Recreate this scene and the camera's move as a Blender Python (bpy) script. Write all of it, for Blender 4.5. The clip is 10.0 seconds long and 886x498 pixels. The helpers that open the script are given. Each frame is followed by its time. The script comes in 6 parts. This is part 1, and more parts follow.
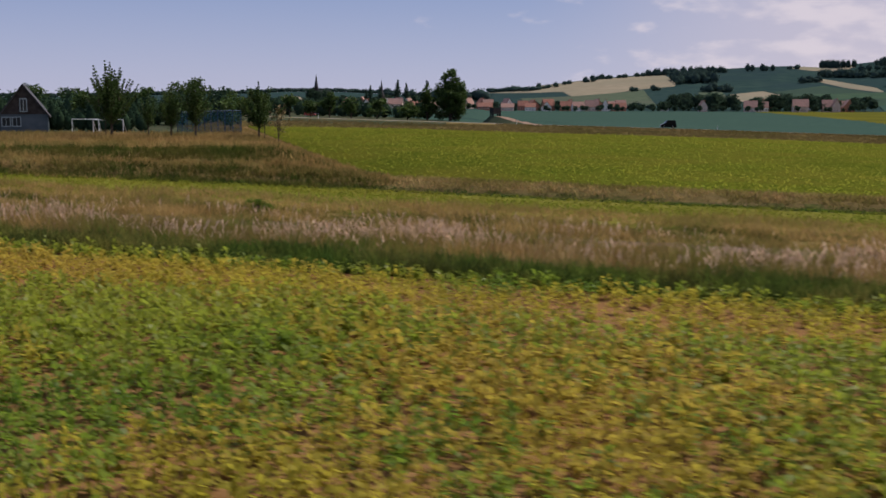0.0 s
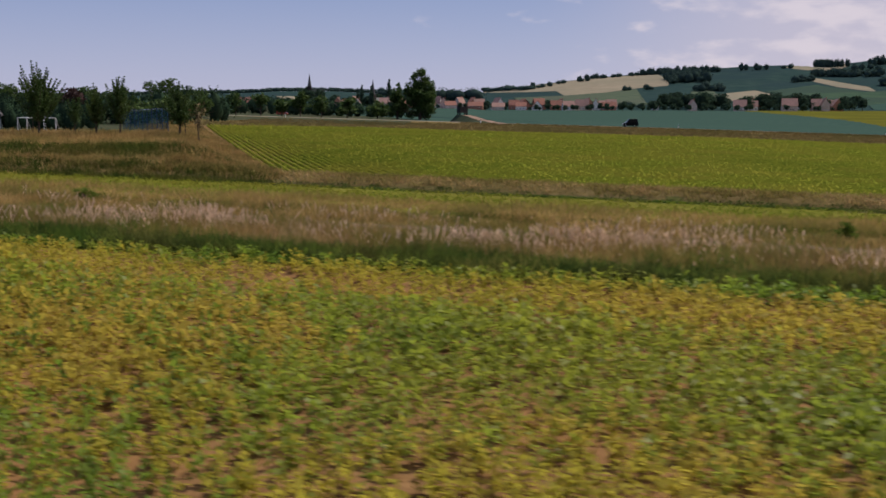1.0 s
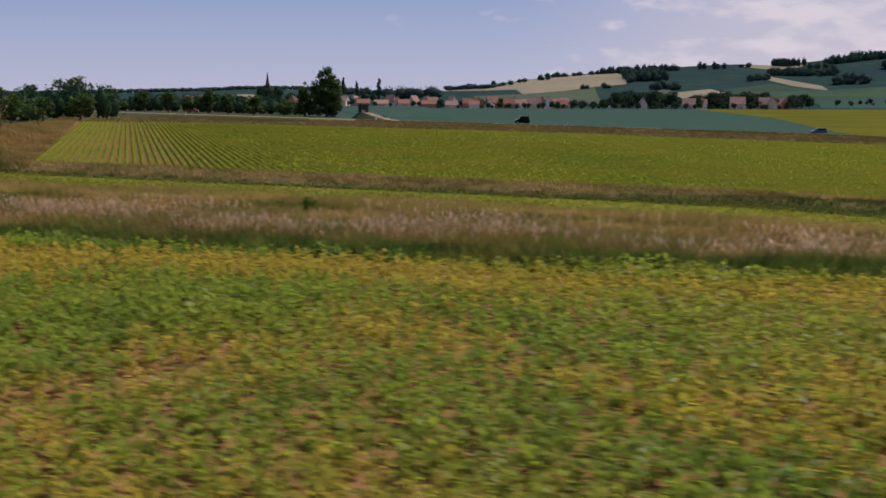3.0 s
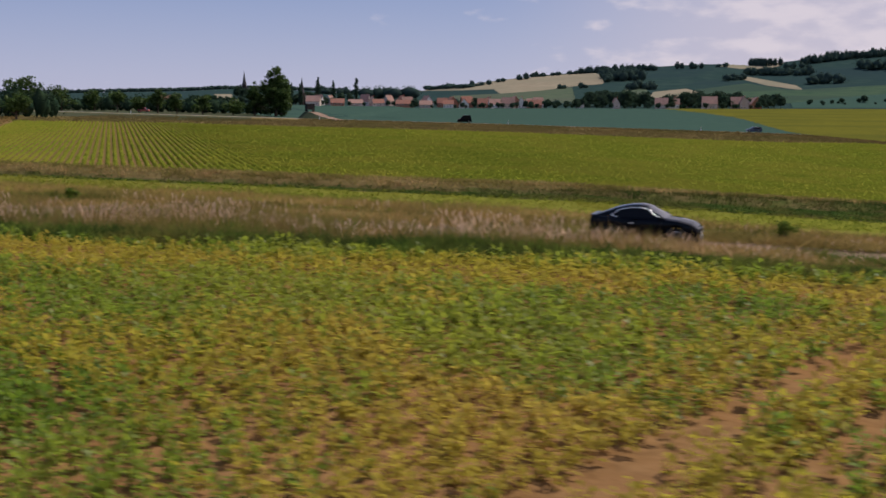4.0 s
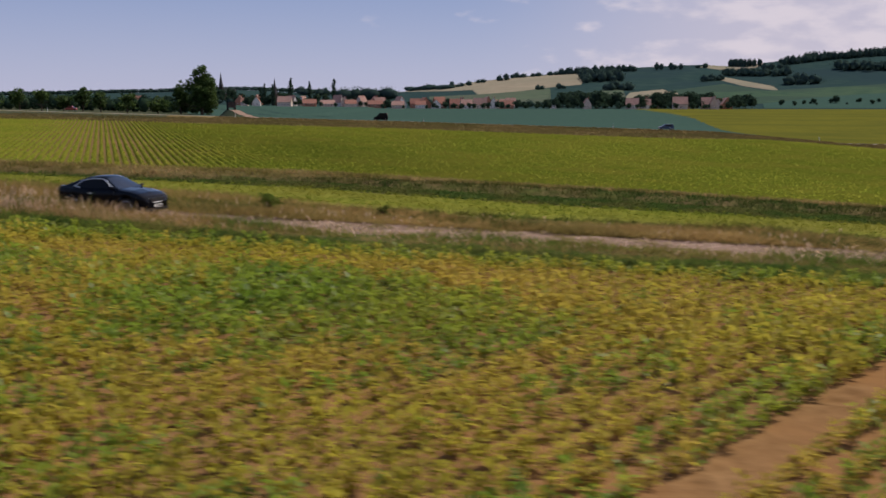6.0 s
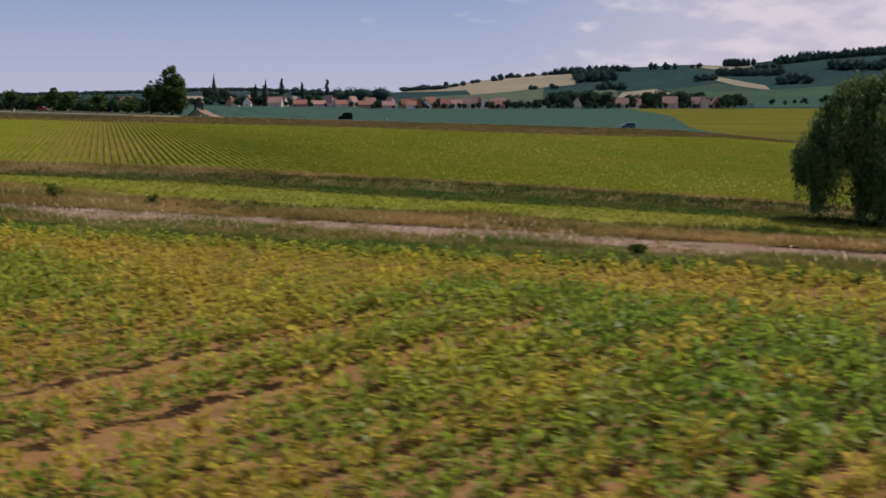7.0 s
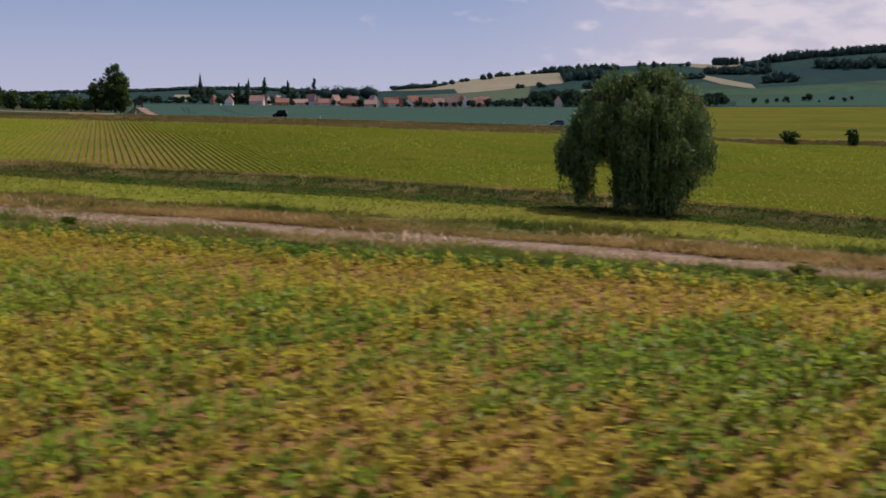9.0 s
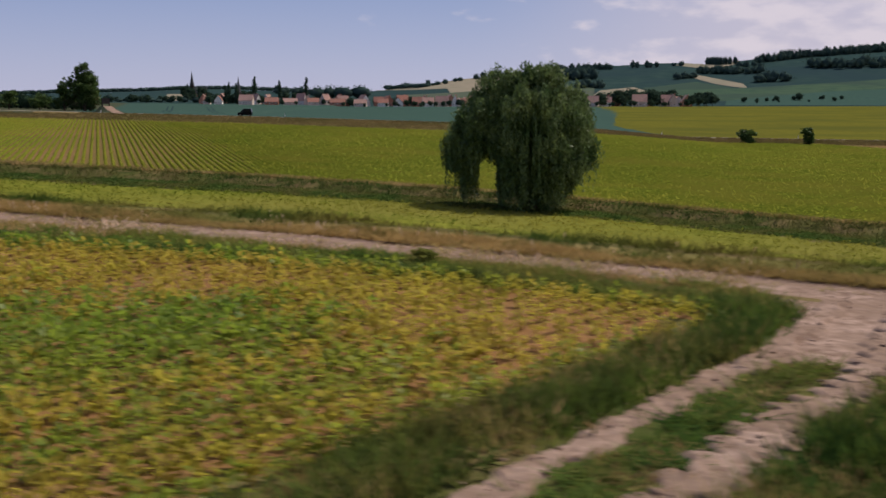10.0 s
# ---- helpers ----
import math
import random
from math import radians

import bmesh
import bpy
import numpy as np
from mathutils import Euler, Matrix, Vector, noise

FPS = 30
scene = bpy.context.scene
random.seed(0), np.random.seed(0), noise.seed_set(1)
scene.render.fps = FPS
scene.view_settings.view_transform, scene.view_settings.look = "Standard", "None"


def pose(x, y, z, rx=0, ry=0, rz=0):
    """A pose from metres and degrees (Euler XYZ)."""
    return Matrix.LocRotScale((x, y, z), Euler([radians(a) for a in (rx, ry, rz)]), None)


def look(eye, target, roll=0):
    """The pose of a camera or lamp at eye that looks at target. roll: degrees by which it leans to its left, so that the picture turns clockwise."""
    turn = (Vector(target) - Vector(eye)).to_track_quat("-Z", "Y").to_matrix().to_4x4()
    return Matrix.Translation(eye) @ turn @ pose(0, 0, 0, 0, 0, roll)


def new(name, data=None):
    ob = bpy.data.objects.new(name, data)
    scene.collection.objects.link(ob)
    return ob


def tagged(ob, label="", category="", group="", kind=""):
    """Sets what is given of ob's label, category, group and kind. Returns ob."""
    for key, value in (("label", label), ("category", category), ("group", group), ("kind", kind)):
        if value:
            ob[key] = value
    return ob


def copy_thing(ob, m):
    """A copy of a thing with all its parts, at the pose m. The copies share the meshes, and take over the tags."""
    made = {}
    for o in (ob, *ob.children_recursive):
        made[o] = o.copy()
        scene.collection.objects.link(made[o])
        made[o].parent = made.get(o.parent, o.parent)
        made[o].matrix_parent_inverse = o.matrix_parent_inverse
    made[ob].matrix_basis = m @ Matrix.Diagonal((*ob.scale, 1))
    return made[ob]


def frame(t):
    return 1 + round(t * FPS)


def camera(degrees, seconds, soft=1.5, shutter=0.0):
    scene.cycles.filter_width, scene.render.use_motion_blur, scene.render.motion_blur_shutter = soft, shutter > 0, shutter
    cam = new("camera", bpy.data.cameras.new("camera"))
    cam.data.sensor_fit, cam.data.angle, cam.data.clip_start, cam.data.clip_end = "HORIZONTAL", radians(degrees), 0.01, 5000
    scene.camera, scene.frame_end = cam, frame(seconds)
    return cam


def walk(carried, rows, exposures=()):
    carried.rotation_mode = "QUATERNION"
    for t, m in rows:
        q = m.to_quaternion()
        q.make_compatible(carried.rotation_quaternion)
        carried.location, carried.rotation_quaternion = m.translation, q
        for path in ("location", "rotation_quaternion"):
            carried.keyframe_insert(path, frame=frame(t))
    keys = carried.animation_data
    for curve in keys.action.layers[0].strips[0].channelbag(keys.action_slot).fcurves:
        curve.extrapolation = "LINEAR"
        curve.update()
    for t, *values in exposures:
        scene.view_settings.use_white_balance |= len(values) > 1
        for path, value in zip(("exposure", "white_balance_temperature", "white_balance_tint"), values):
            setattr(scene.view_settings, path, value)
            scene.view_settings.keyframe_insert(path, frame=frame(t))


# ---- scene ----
# ---------------------------------------------------------------- camera
cam = camera(45.0, 10.0, soft=1.6, shutter=0.33)
# seconds, x, y, z, yaw, pitch, roll
PATH = [
    (0, -50.05, 16.07, 5.64, 2.83, -7.90, 0.15),
    (0.5, -45.71, 13.83, 5.64, 2.87, -7.92, 0.12),
    (1, -41.23, 12.35, 5.56, 2.79, -7.93, 0.11),
    (1.5, -36.80, 10.44, 5.55, 2.61, -7.97, 0.14),
    (2, -31.99, 8.77, 5.50, 2.27, -8.00, 0.07),
    (3.5, -15.13, 3.36, 5.40, 0.87, -8.01, 0.18),
    (4, -9.64, 1.53, 5.36, 0.52, -8.02, 0.13),
    (4.5, -4.90, 0.66, 5.22, 0.25, -8.01, 0.16),
    (5, 0.00, 0.00, 5.00, 0.10, -7.98, 0.17),
    (6.5, 15.68, -1.39, 4.24, 0.06, -7.93, 0.02),
    (7, 20.28, -2.90, 4.16, 0.06, -7.92, -0.05),
    (7.5, 24.66, -4.26, 4.11, 0.07, -7.94, -0.05),
    (8, 29.33, -5.58, 4.09, 0.04, -7.95, -0.07),
    (8.5, 33.80, -6.41, 3.98, 0.03, -7.96, -0.05),
    (9, 38.57, -7.20, 3.83, 0.01, -7.98, -0.06),
    (9.5, 43.10, -7.64, 3.68, -0.02, -7.98, -0.06),
    (10, 47.93, -8.20, 3.56, -0.08, -8.00, -0.04),
]


def aimed(x, y, z, yaw, pitch, roll):
    a, b = radians(yaw), radians(pitch)
    ahead = Vector((-math.sin(a) * math.cos(b), math.cos(a) * math.cos(b), math.sin(b)))
    eye = Vector((x, y, z))
    return look(eye, eye + ahead * 2, roll)


walk(cam, [(t, aimed(*row)) for t, *row in PATH])

# ---------------------------------------------------------------- sky and sun
SUN_TO = Vector((0.44, 0.34, 0.83)).normalized()
sky = bpy.data.worlds.new("sky")
scene.world = sky
sky.use_nodes = True
wn, wl = sky.node_tree.nodes, sky.node_tree.links
wn.clear()
w_out, w_bg = wn.new("ShaderNodeOutputWorld"), wn.new("ShaderNodeBackground")
w_sky = wn.new("ShaderNodeTexSky")
w_sky.sky_type, w_sky.sun_disc = "NISHITA", False
w_sky.sun_elevation = math.asin(SUN_TO.z)
w_sky.sun_rotation = math.atan2(SUN_TO.x, SUN_TO.y)
w_sky.air_density, w_sky.dust_density, w_sky.ozone_density = 1.0, 0.35, 3.0
w_bg.inputs[1].default_value = 0.09
wl.new(w_bg.outputs[0], w_out.inputs[0])


def world_clouds():
    """A hazy violet-blue sky, paler low down, with soft cumulus over the hills."""
    co = wn.new("ShaderNodeTexCoord")
    axes = wn.new("ShaderNodeSeparateXYZ")
    wl.new(co.outputs["Generated"], axes.inputs[0])

    def ranged(source, a, b, c, d, smooth=True):
        node = wn.new("ShaderNodeMapRange")
        node.interpolation_type = "SMOOTHSTEP" if smooth else "LINEAR"
        for key, value in zip(("From Min", "From Max", "To Min", "To Max"), (a, b, c, d)):
            node.inputs[key].default_value = value
        wl.new(source, node.inputs["Value"])
        return node.outputs[0]

    def mixed(fac, a, b, blend="MIX"):
        node = wn.new("ShaderNodeMix")
        node.data_type, node.blend_type = "RGBA", blend
        for key, value in (("Factor", fac), ("A", a), ("B", b)):
            if isinstance(value, (float, tuple)):
                node.inputs[key].default_value = value
            else:
                wl.new(value, node.inputs[key])
        return node.outputs["Result"]

    stretch = wn.new("ShaderNodeMapping")
    stretch.inputs["Scale"].default_value = (1.0, 1.0, 2.6)
    stretch.inputs["Location"].default_value = (0.13, 0.0, 0.21)
    wl.new(co.outputs["Generated"], stretch.inputs["Vector"])
    puff = wn.new("ShaderNodeTexNoise")
    puff.inputs["Scale"].default_value, puff.inputs["Detail"].default_value = 21.0, 6.0
    puff.inputs["Roughness"].default_value = 0.5
    wl.new(stretch.outputs[0], puff.inputs["Vector"])
    add = wn.new("ShaderNodeMath")
    wl.new(puff.outputs["Fac"], add.inputs[0])
    wl.new(ranged(axes.outputs[0], -0.05, 0.32, -0.20, 0.10), add.inputs[1])
    cover = ranged(add.outputs[0], 0.46, 0.72, 0.0, 0.75)
    veil = ranged(axes.outputs[0], 0.0, 0.32, 0.0, 0.72)
    haze = mixed(ranged(axes.outputs[2], 0.0, 0.10, 0.0, 1.0, False), (5.1, 5.25, 7.3, 1), (2.85, 3.6, 6.1, 1))
    base = mixed(1.0, w_sky.outputs[0], (1.75, 1.62, 1.75, 1), "MULTIPLY")
    base = mixed(ranged(axes.outputs[2], 0.08, 0.40, 0.92, 0.0), base, haze)
    base = mixed(veil, base, (7.1, 6.35, 7.35, 1))
    wl.new(mixed(cover, base, (8.5, 7.65, 8.4, 1)), w_bg.inputs[0])


world_clouds()
sun_lamp = bpy.data.lights.new("sun", "SUN")
sun_lamp.energy, sun_lamp.angle, sun_lamp.color = 4.6, radians(0.6), (1.0, 0.93, 0.82)
sun = new("sun", sun_lamp)
sun.matrix_world = look(SUN_TO * 100, (0, 0, 0))
scene.view_settings.exposure = -0.08


# ---------------------------------------------------------------- materials
def surface(name, low, high, scale=1.0, rough=0.9, bump=0.0, patch=None, patch_scale=0.05, metal=0.0, island=0.0, leaf=0.0, detail=4.0, clear=0.0):
    """A mottled surface: low to high by fine noise, patch by coarse noise; island: spread of brightness from piece to piece; leaf: share of light let through; clear: share of open mesh."""
    m = bpy.data.materials.new(name)
    m.use_nodes = True
    n, l = m.node_tree.nodes, m.node_tree.links
    n.clear()
    out, bsdf = n.new("ShaderNodeOutputMaterial"), n.new("ShaderNodeBsdfPrincipled")
    geo = n.new("ShaderNodeNewGeometry")
    fine = n.new("ShaderNodeTexNoise")
    fine.inputs["Scale"].default_value, fine.inputs["Detail"].default_value = scale, detail
    l.new(geo.outputs["Position"], fine.inputs["Vector"])
    ramp = n.new("ShaderNodeMapRange")
    ramp.inputs["From Min"].default_value, ramp.inputs["From Max"].default_value = 0.32, 0.68
    l.new(fine.outputs["Fac"], ramp.inputs["Value"])
    mix = n.new("ShaderNodeMix")
    mix.data_type = "RGBA"
    mix.inputs["A"].default_value, mix.inputs["B"].default_value = (*low, 1), (*high, 1)
    l.new(ramp.outputs[0], mix.inputs["Factor"])
    col = mix.outputs["Result"]
    if patch:
        coarse = n.new("ShaderNodeTexNoise")
        coarse.inputs["Scale"].default_value, coarse.inputs["Detail"].default_value = patch_scale, 3.0
        l.new(geo.outputs["Position"], coarse.inputs["Vector"])
        r2 = n.new("ShaderNodeMapRange")
        r2.inputs["From Min"].default_value, r2.inputs["From Max"].default_value = 0.42, 0.62
        l.new(coarse.outputs["Fac"], r2.inputs["Value"])
        m2 = n.new("ShaderNodeMix")
        m2.data_type = "RGBA"
        m2.inputs["B"].default_value = (*patch, 1)
        l.new(r2.outputs[0], m2.inputs["Factor"])
        l.new(col, m2.inputs["A"])
        col = m2.outputs["Result"]
    if island:
        r3 = n.new("ShaderNodeMapRange")
        r3.inputs["To Min"].default_value, r3.inputs["To Max"].default_value = 1 - island, 1 + island
        l.new(geo.outputs["Random Per Island"], r3.inputs["Value"])
        hsv = n.new("ShaderNodeHueSaturation")
        l.new(r3.outputs[0], hsv.inputs["Value"])
        l.new(col, hsv.inputs["Color"])
        col = hsv.outputs["Color"]
    l.new(col, bsdf.inputs["Base Color"])
    bsdf.inputs["Roughness"].default_value, bsdf.inputs["Metallic"].default_value = rough, metal
    if rough > 0.75 or leaf:
        bsdf.inputs["Specular IOR Level"].default_value = 0.0 if rough >= 0.7 else 0.10 if rough > 0.5 else 0.16
    if bump:
        b = n.new("ShaderNodeBump")
        b.inputs["Strength"].default_value, b.inputs["Distance"].default_value = bump, 0.1
        l.new(fine.outputs["Fac"], b.inputs["Height"])
        l.new(b.outputs[0], bsdf.inputs["Normal"])
    if leaf:
        thin, blend = n.new("ShaderNodeBsdfTranslucent"), n.new("ShaderNodeMixShader")
        l.new(col, thin.inputs["Color"])
        blend.inputs[0].default_value = leaf
        l.new(bsdf.outputs[0], blend.inputs[1])
        l.new(thin.outputs[0], blend.inputs[2])
        l.new(blend.outputs[0], out.inputs[0])
    else:
        l.new(bsdf.outputs[0], out.inputs[0])
    if clear:
        gap, blend = n.new("ShaderNodeBsdfTransparent"), n.new("ShaderNodeMixShader")
        blend.inputs[0].default_value = clear
        l.new(out.inputs[0].links[0].from_socket, blend.inputs[1])
        l.new(gap.outputs[0], blend.inputs[2])
        l.new(blend.outputs[0], out.inputs[0])
    return m


SOIL = surface("soil", (0.13, 0.07, 0.03), (0.225, 0.128, 0.058), 3.0, 0.95, 0.6, patch=(0.20, 0.105, 0.045), patch_scale=0.3)
GRAVEL = surface("pale_gravel", (0.16, 0.105, 0.077), (0.335, 0.235, 0.185), 3.5, 0.95, 0.8, patch=(0.20, 0.135, 0.1), patch_scale=0.6, detail=8.0)
TURF = surface("turf", (0.045, 0.058, 0.017), (0.105, 0.10, 0.032), 1.5, 0.95, 0.5, patch=(0.14, 0.105, 0.048), patch_scale=0.3)
FIELD = surface("green_field", (0.105, 0.118, 0.018), (0.17, 0.172, 0.026), 0.9, 0.95, 0.4, patch=(0.15, 0.14, 0.03), patch_scale=0.03)
DRY = surface("dry_verge", (0.17, 0.12, 0.05), (0.30, 0.22, 0.10), 0.6, 0.95, 0.4, patch=(0.12, 0.11, 0.035), patch_scale=0.06)
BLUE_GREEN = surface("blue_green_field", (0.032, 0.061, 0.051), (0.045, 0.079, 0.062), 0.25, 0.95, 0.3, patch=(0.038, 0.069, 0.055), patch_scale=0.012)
MUSTARD = surface("yellow_green_field", (0.085, 0.082, 0.015), (0.118, 0.11, 0.018), 0.3, 0.95, 0.3, patch=(0.076, 0.077, 0.016), patch_scale=0.02)
FIELD_SOIL = surface("field_soil", (0.115, 0.072, 0.03), (0.185, 0.118, 0.052), 1.2, 0.95, 0.4, patch=(0.12, 0.09, 0.032), patch_scale=0.05)
ROADSIDE = surface("roadside_grass", (0.115, 0.085, 0.033), (0.20, 0.148, 0.062), 0.5, 0.95, patch=(0.12, 0.10, 0.036), patch_scale=0.05, leaf=0.4)
PASTURE = surface("grey_green_pasture", (0.034, 0.046, 0.028), (0.06, 0.07, 0.042), 0.4, 0.95, 0.3, patch=(0.058, 0.056, 0.034), patch_scale=0.03)
ASPHALT = surface("asphalt", (0.17, 0.15, 0.137), (0.235, 0.21, 0.193), 2.0, 0.85, 0.2)
# hillside colours lean blue and pale: distance haze is put into the base colour
HILL_DARK = surface("haze_tinted_pasture", (0.019, 0.038, 0.038), (0.032, 0.055, 0.049), 0.05, 0.95, patch=(0.023, 0.041, 0.044), patch_scale=0.006)
HILL_TAN = surface("haze_paled_grain", (0.19, 0.16, 0.115), (0.245, 0.205, 0.15), 0.06, 0.95, patch=(0.18, 0.165, 0.12), patch_scale=0.006)
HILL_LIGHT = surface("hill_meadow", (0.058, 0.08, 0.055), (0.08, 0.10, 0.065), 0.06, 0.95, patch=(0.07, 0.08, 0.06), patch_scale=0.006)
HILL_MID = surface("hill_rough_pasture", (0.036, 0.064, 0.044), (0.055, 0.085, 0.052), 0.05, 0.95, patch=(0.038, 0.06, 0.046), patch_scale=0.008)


# ---------------------------------------------------------------- helpers
def mesh_of(name, verts, faces, material=None, smooth=False):
    me = bpy.data.meshes.new(name)
    me.from_pydata([tuple(map(float, v)) for v in verts], [], [tuple(map(int, f)) for f in faces])
    me.update()
    if material:
        me.materials.append(material)
    if smooth:
        me.polygons.foreach_set("use_smooth", [True] * len(me.polygons))
    return me


def quads_mesh(name, co, quads, material, smooth=False):
    """A mesh from arrays: co (n, 3) and quads (m, 4) or triangles (m, 3)."""
    co, quads = np.asarray(co, np.float32), np.asarray(quads, np.int32)
    me = bpy.data.meshes.new(name)
    k = quads.shape[1]
    me.vertices.add(len(co))
    me.vertices.foreach_set("co", co.ravel())
    me.loops.add(quads.size)
    me.loops.foreach_set("vertex_index", quads.ravel())
    me.polygons.add(len(quads))
    me.polygons.foreach_set("loop_start", np.arange(0, quads.size, k, dtype=np.int32))
    me.polygons.foreach_set("loop_total", np.full(len(quads), k, np.int32))
    if smooth:
        me.polygons.foreach_set("use_smooth", np.ones(len(quads), bool))
    me.update(calc_edges=True)
    if material:
        me.materials.append(material)
    return me


def strewn(co, quads, places, turns, sizes, tilts=None):
    """Copies of a small shape joined into arrays: at places, turned about z, scaled by sizes (n, 3)."""
    co, quads = np.asarray(co, float), np.asarray(quads)
    n, k = len(places), len(co)
    c, s = np.cos(turns)[:, None], np.sin(turns)[:, None]
    p = co[None] * sizes[:, None, :]
    x, y = p[..., 0] * c - p[..., 1] * s, p[..., 0] * s + p[..., 1] * c
    z = p[..., 2]
    if tilts is not None:
        x, y = x + z * tilts[:, :1], y + z * tilts[:, 1:]
    out = np.stack([x, y, z], -1) + np.asarray(places)[:, None, :]
    q = quads[None] + (np.arange(n) * k)[:, None, None]
    return out.reshape(-1, 3), q.reshape(-1, quads.shape[1])


def part(name, me, parent, label="", m=None):
    ob = new(name, me)
    ob.parent = parent
    if m is not None:
        ob.matrix_local = m
    if label:
        ob["label"] = label
    return ob


def thing(name, x, y, z, label, category, rz=0.0, group="", kind=""):
    ob = new(name)
    ob.matrix_world = pose(x, y, z, 0, 0, rz)
    return tagged(ob, label, category, group, kind)


RNG = np.random.default_rng(7)
CAR_X = -2.4


# ---------------------------------------------------------------- lie of the land
TRACK_X = np.array([-4200, -200, -120, -53, -44, -18, -2, 13, 22, 36, 45, 56, 66, 90, 4200], float)
TRACK_Y = np.array([86, 86, 72, 55.2, 52.7, 46.6, 41.2, 35.9, 33.1, 27.4, 23.2, 16.4, 10.5, 2, 2], float)


def track_y(x):
    """The middle line of the dirt track, eased at the bends."""
    return sum(np.interp(np.asarray(x) + d, TRACK_X, TRACK_Y) for d in (-6, -3, 0, 3, 6)) / 5


def ditch_y(x):
    return np.interp(x, [-4000, -120, -57, -40, -18, 8, 32, 47, 62, 80, 110, 4000], [105, 96, 90.2, 88.5, 87.2, 88.5, 90.5, 88.5, 82.0, 71, 60, 60])


def road_y(x):
    return np.interp(x, [-4000, -44, 0, 70, 115, 170, 4000], [300, 289, 291, 284, 270, 252, 200])


def step(v, a, b):
    s = np.clip((np.asarray(v, float) - a) / (b - a), 0, 1)
    return s * s * (3 - 2 * s)


def fall(x):
    x = np.asarray(x)
    return np.where(x < 0, -0.035 * 120 * np.tanh(x / 120), -0.065 * 95 * np.tanh(x / 95))


def bank_edge(y):
    """The x of the foot of the grassy bank's end."""
    return -59.6 - (np.asarray(y) - 95) * 0.334


# bearing (x / y) and height of the skyline at 2300 m
HILL_B = np.array([-3, -0.42, -0.25, -0.22, -0.17, -0.14, -0.11, -0.065, -0.033, -0.012, 0.014, 0.046, 0.078, 0.115, 0.13, 0.157, 0.22, 0.241, 0.268, 0.294, 0.342, 0.395, 0.433, 0.6, 3])
HILL_H = np.array([6, 6, 14, 17.5, 18, 16, 14, 15, 19, 26, 36, 45, 53, 60, 65, 68, 76, 77, 74, 80, 93, 104, 109, 112, 60], float)


def hill_z(x, y):
    """Rolling hills behind the village: heights by bearing, rising with distance."""
    y1 = np.maximum(y, 50)
    crest = np.interp(np.asarray(x) / y1, HILL_B, HILL_H) + 5
    return crest * (0.12 * step(y1, 1150, 1400) + 0.88 * step(y1, 1300, 2300)) * (1 - 0.25 * step(y1, 2400, 3400))


def land(x, y):
    """The height of the ground."""
    x, y = np.asarray(x, float), np.asarray(y, float)
    w = y - track_y(x)
    near = -0.014 * np.clip(x, -150, 120)
    far = -2.35 + fall(x)
    beyond = -1.85 + np.interp(x, [-400, -120, 0, 80, 112, 170, 500], [3.4, 3.2, 0, -2.3, -5.0, -5.4, -5.4])
    far = far + (beyond - far) * step(y, 110, 255)
    plain = np.where(x < -60, np.interp(x, [-400, -60], [0.5, -3.5]), -4.8)
    far = far + (plain - far) * step(y, 310, 620)
    z = near + (far - near) * step(w, 4.5, 34)
    # ditch before the middle field
    d = y - ditch_y(x)
    z = z - 0.8 * np.exp(-((d - 1.0) / 1.6) ** 2) + 0.35 * np.exp(-((d - 5.0) / 2.5) ** 2)
    # grassy bank with a level top towards the houses
    top = np.interp(y, [90, 103, 130, 150, 170, 205, 300], [1.7, 1.7, 1.75, 1.4, 1.0, 0.5, -0.5])
    inside = step(bank_edge(y) - x, 0, 6) * step(y, 94, 103) * (1 - step(y, 230, 290))
    z = z + (top - z) * inside
    # low bank under the country road
    z = z + 0.45 * (1 - step(np.abs(y - road_y(x)), 3.0, 8.0))
    return z + hill_z(x, y)


# fields on the hills: rings of bearing and rise, in thousandths, as seen from the near farmland
GRAIN_FIELDS = [
    [(-50, 7), (-23, 10), (3, 14), (35, 18), (67, 21), (93, 23), (114, 24), (122, 19), (118, 14), (93, 12), (61, 8), (22, 5), (18, 9), (-7, 8)],
    [(156, 1), (162, 7), (193, 10), (207, 6), (199, -1)],
    [(244, 19), (251, 21), (294, 13), (299, 9), (288, 10), (267, 13)],
    [(228, 30), (241, 33), (288, 34), (284, 31), (267, 27), (246, 28)],
    # this pale patch stands in for a cream building, not a grain field
    [(-241, 4), (-224, 4), (-224, -2), (-241, -2)],
]
MEADOWS = [
    ("meadow", [(-23, 3), (22, 5), (61, 8), (90, 11), (88, -3), (-23, -4)]),
    ("meadow", [(135, 9), (156, 10), (159, -1), (130, -4)]),
    ("mid", [(201, 9), (249, 15), (288, 9), (325, 11), (378, 14), (484, 21), (484, 10), (378, 6), (325, 2), (283, -3), (220, -1)]),
    ("low", [(283, -3), (325, 2), (378, 6), (484, 10), (484, -7), (283, -7)]),
]
SIDE_X = np.array([6.0, 38.0, 45.5, 49.4, 52.4, 54.5, 57.5])
SIDE_Y = np.array([-53.3, -11.9, -2.2, 2.8, 6.8, 9.4, 14.5])


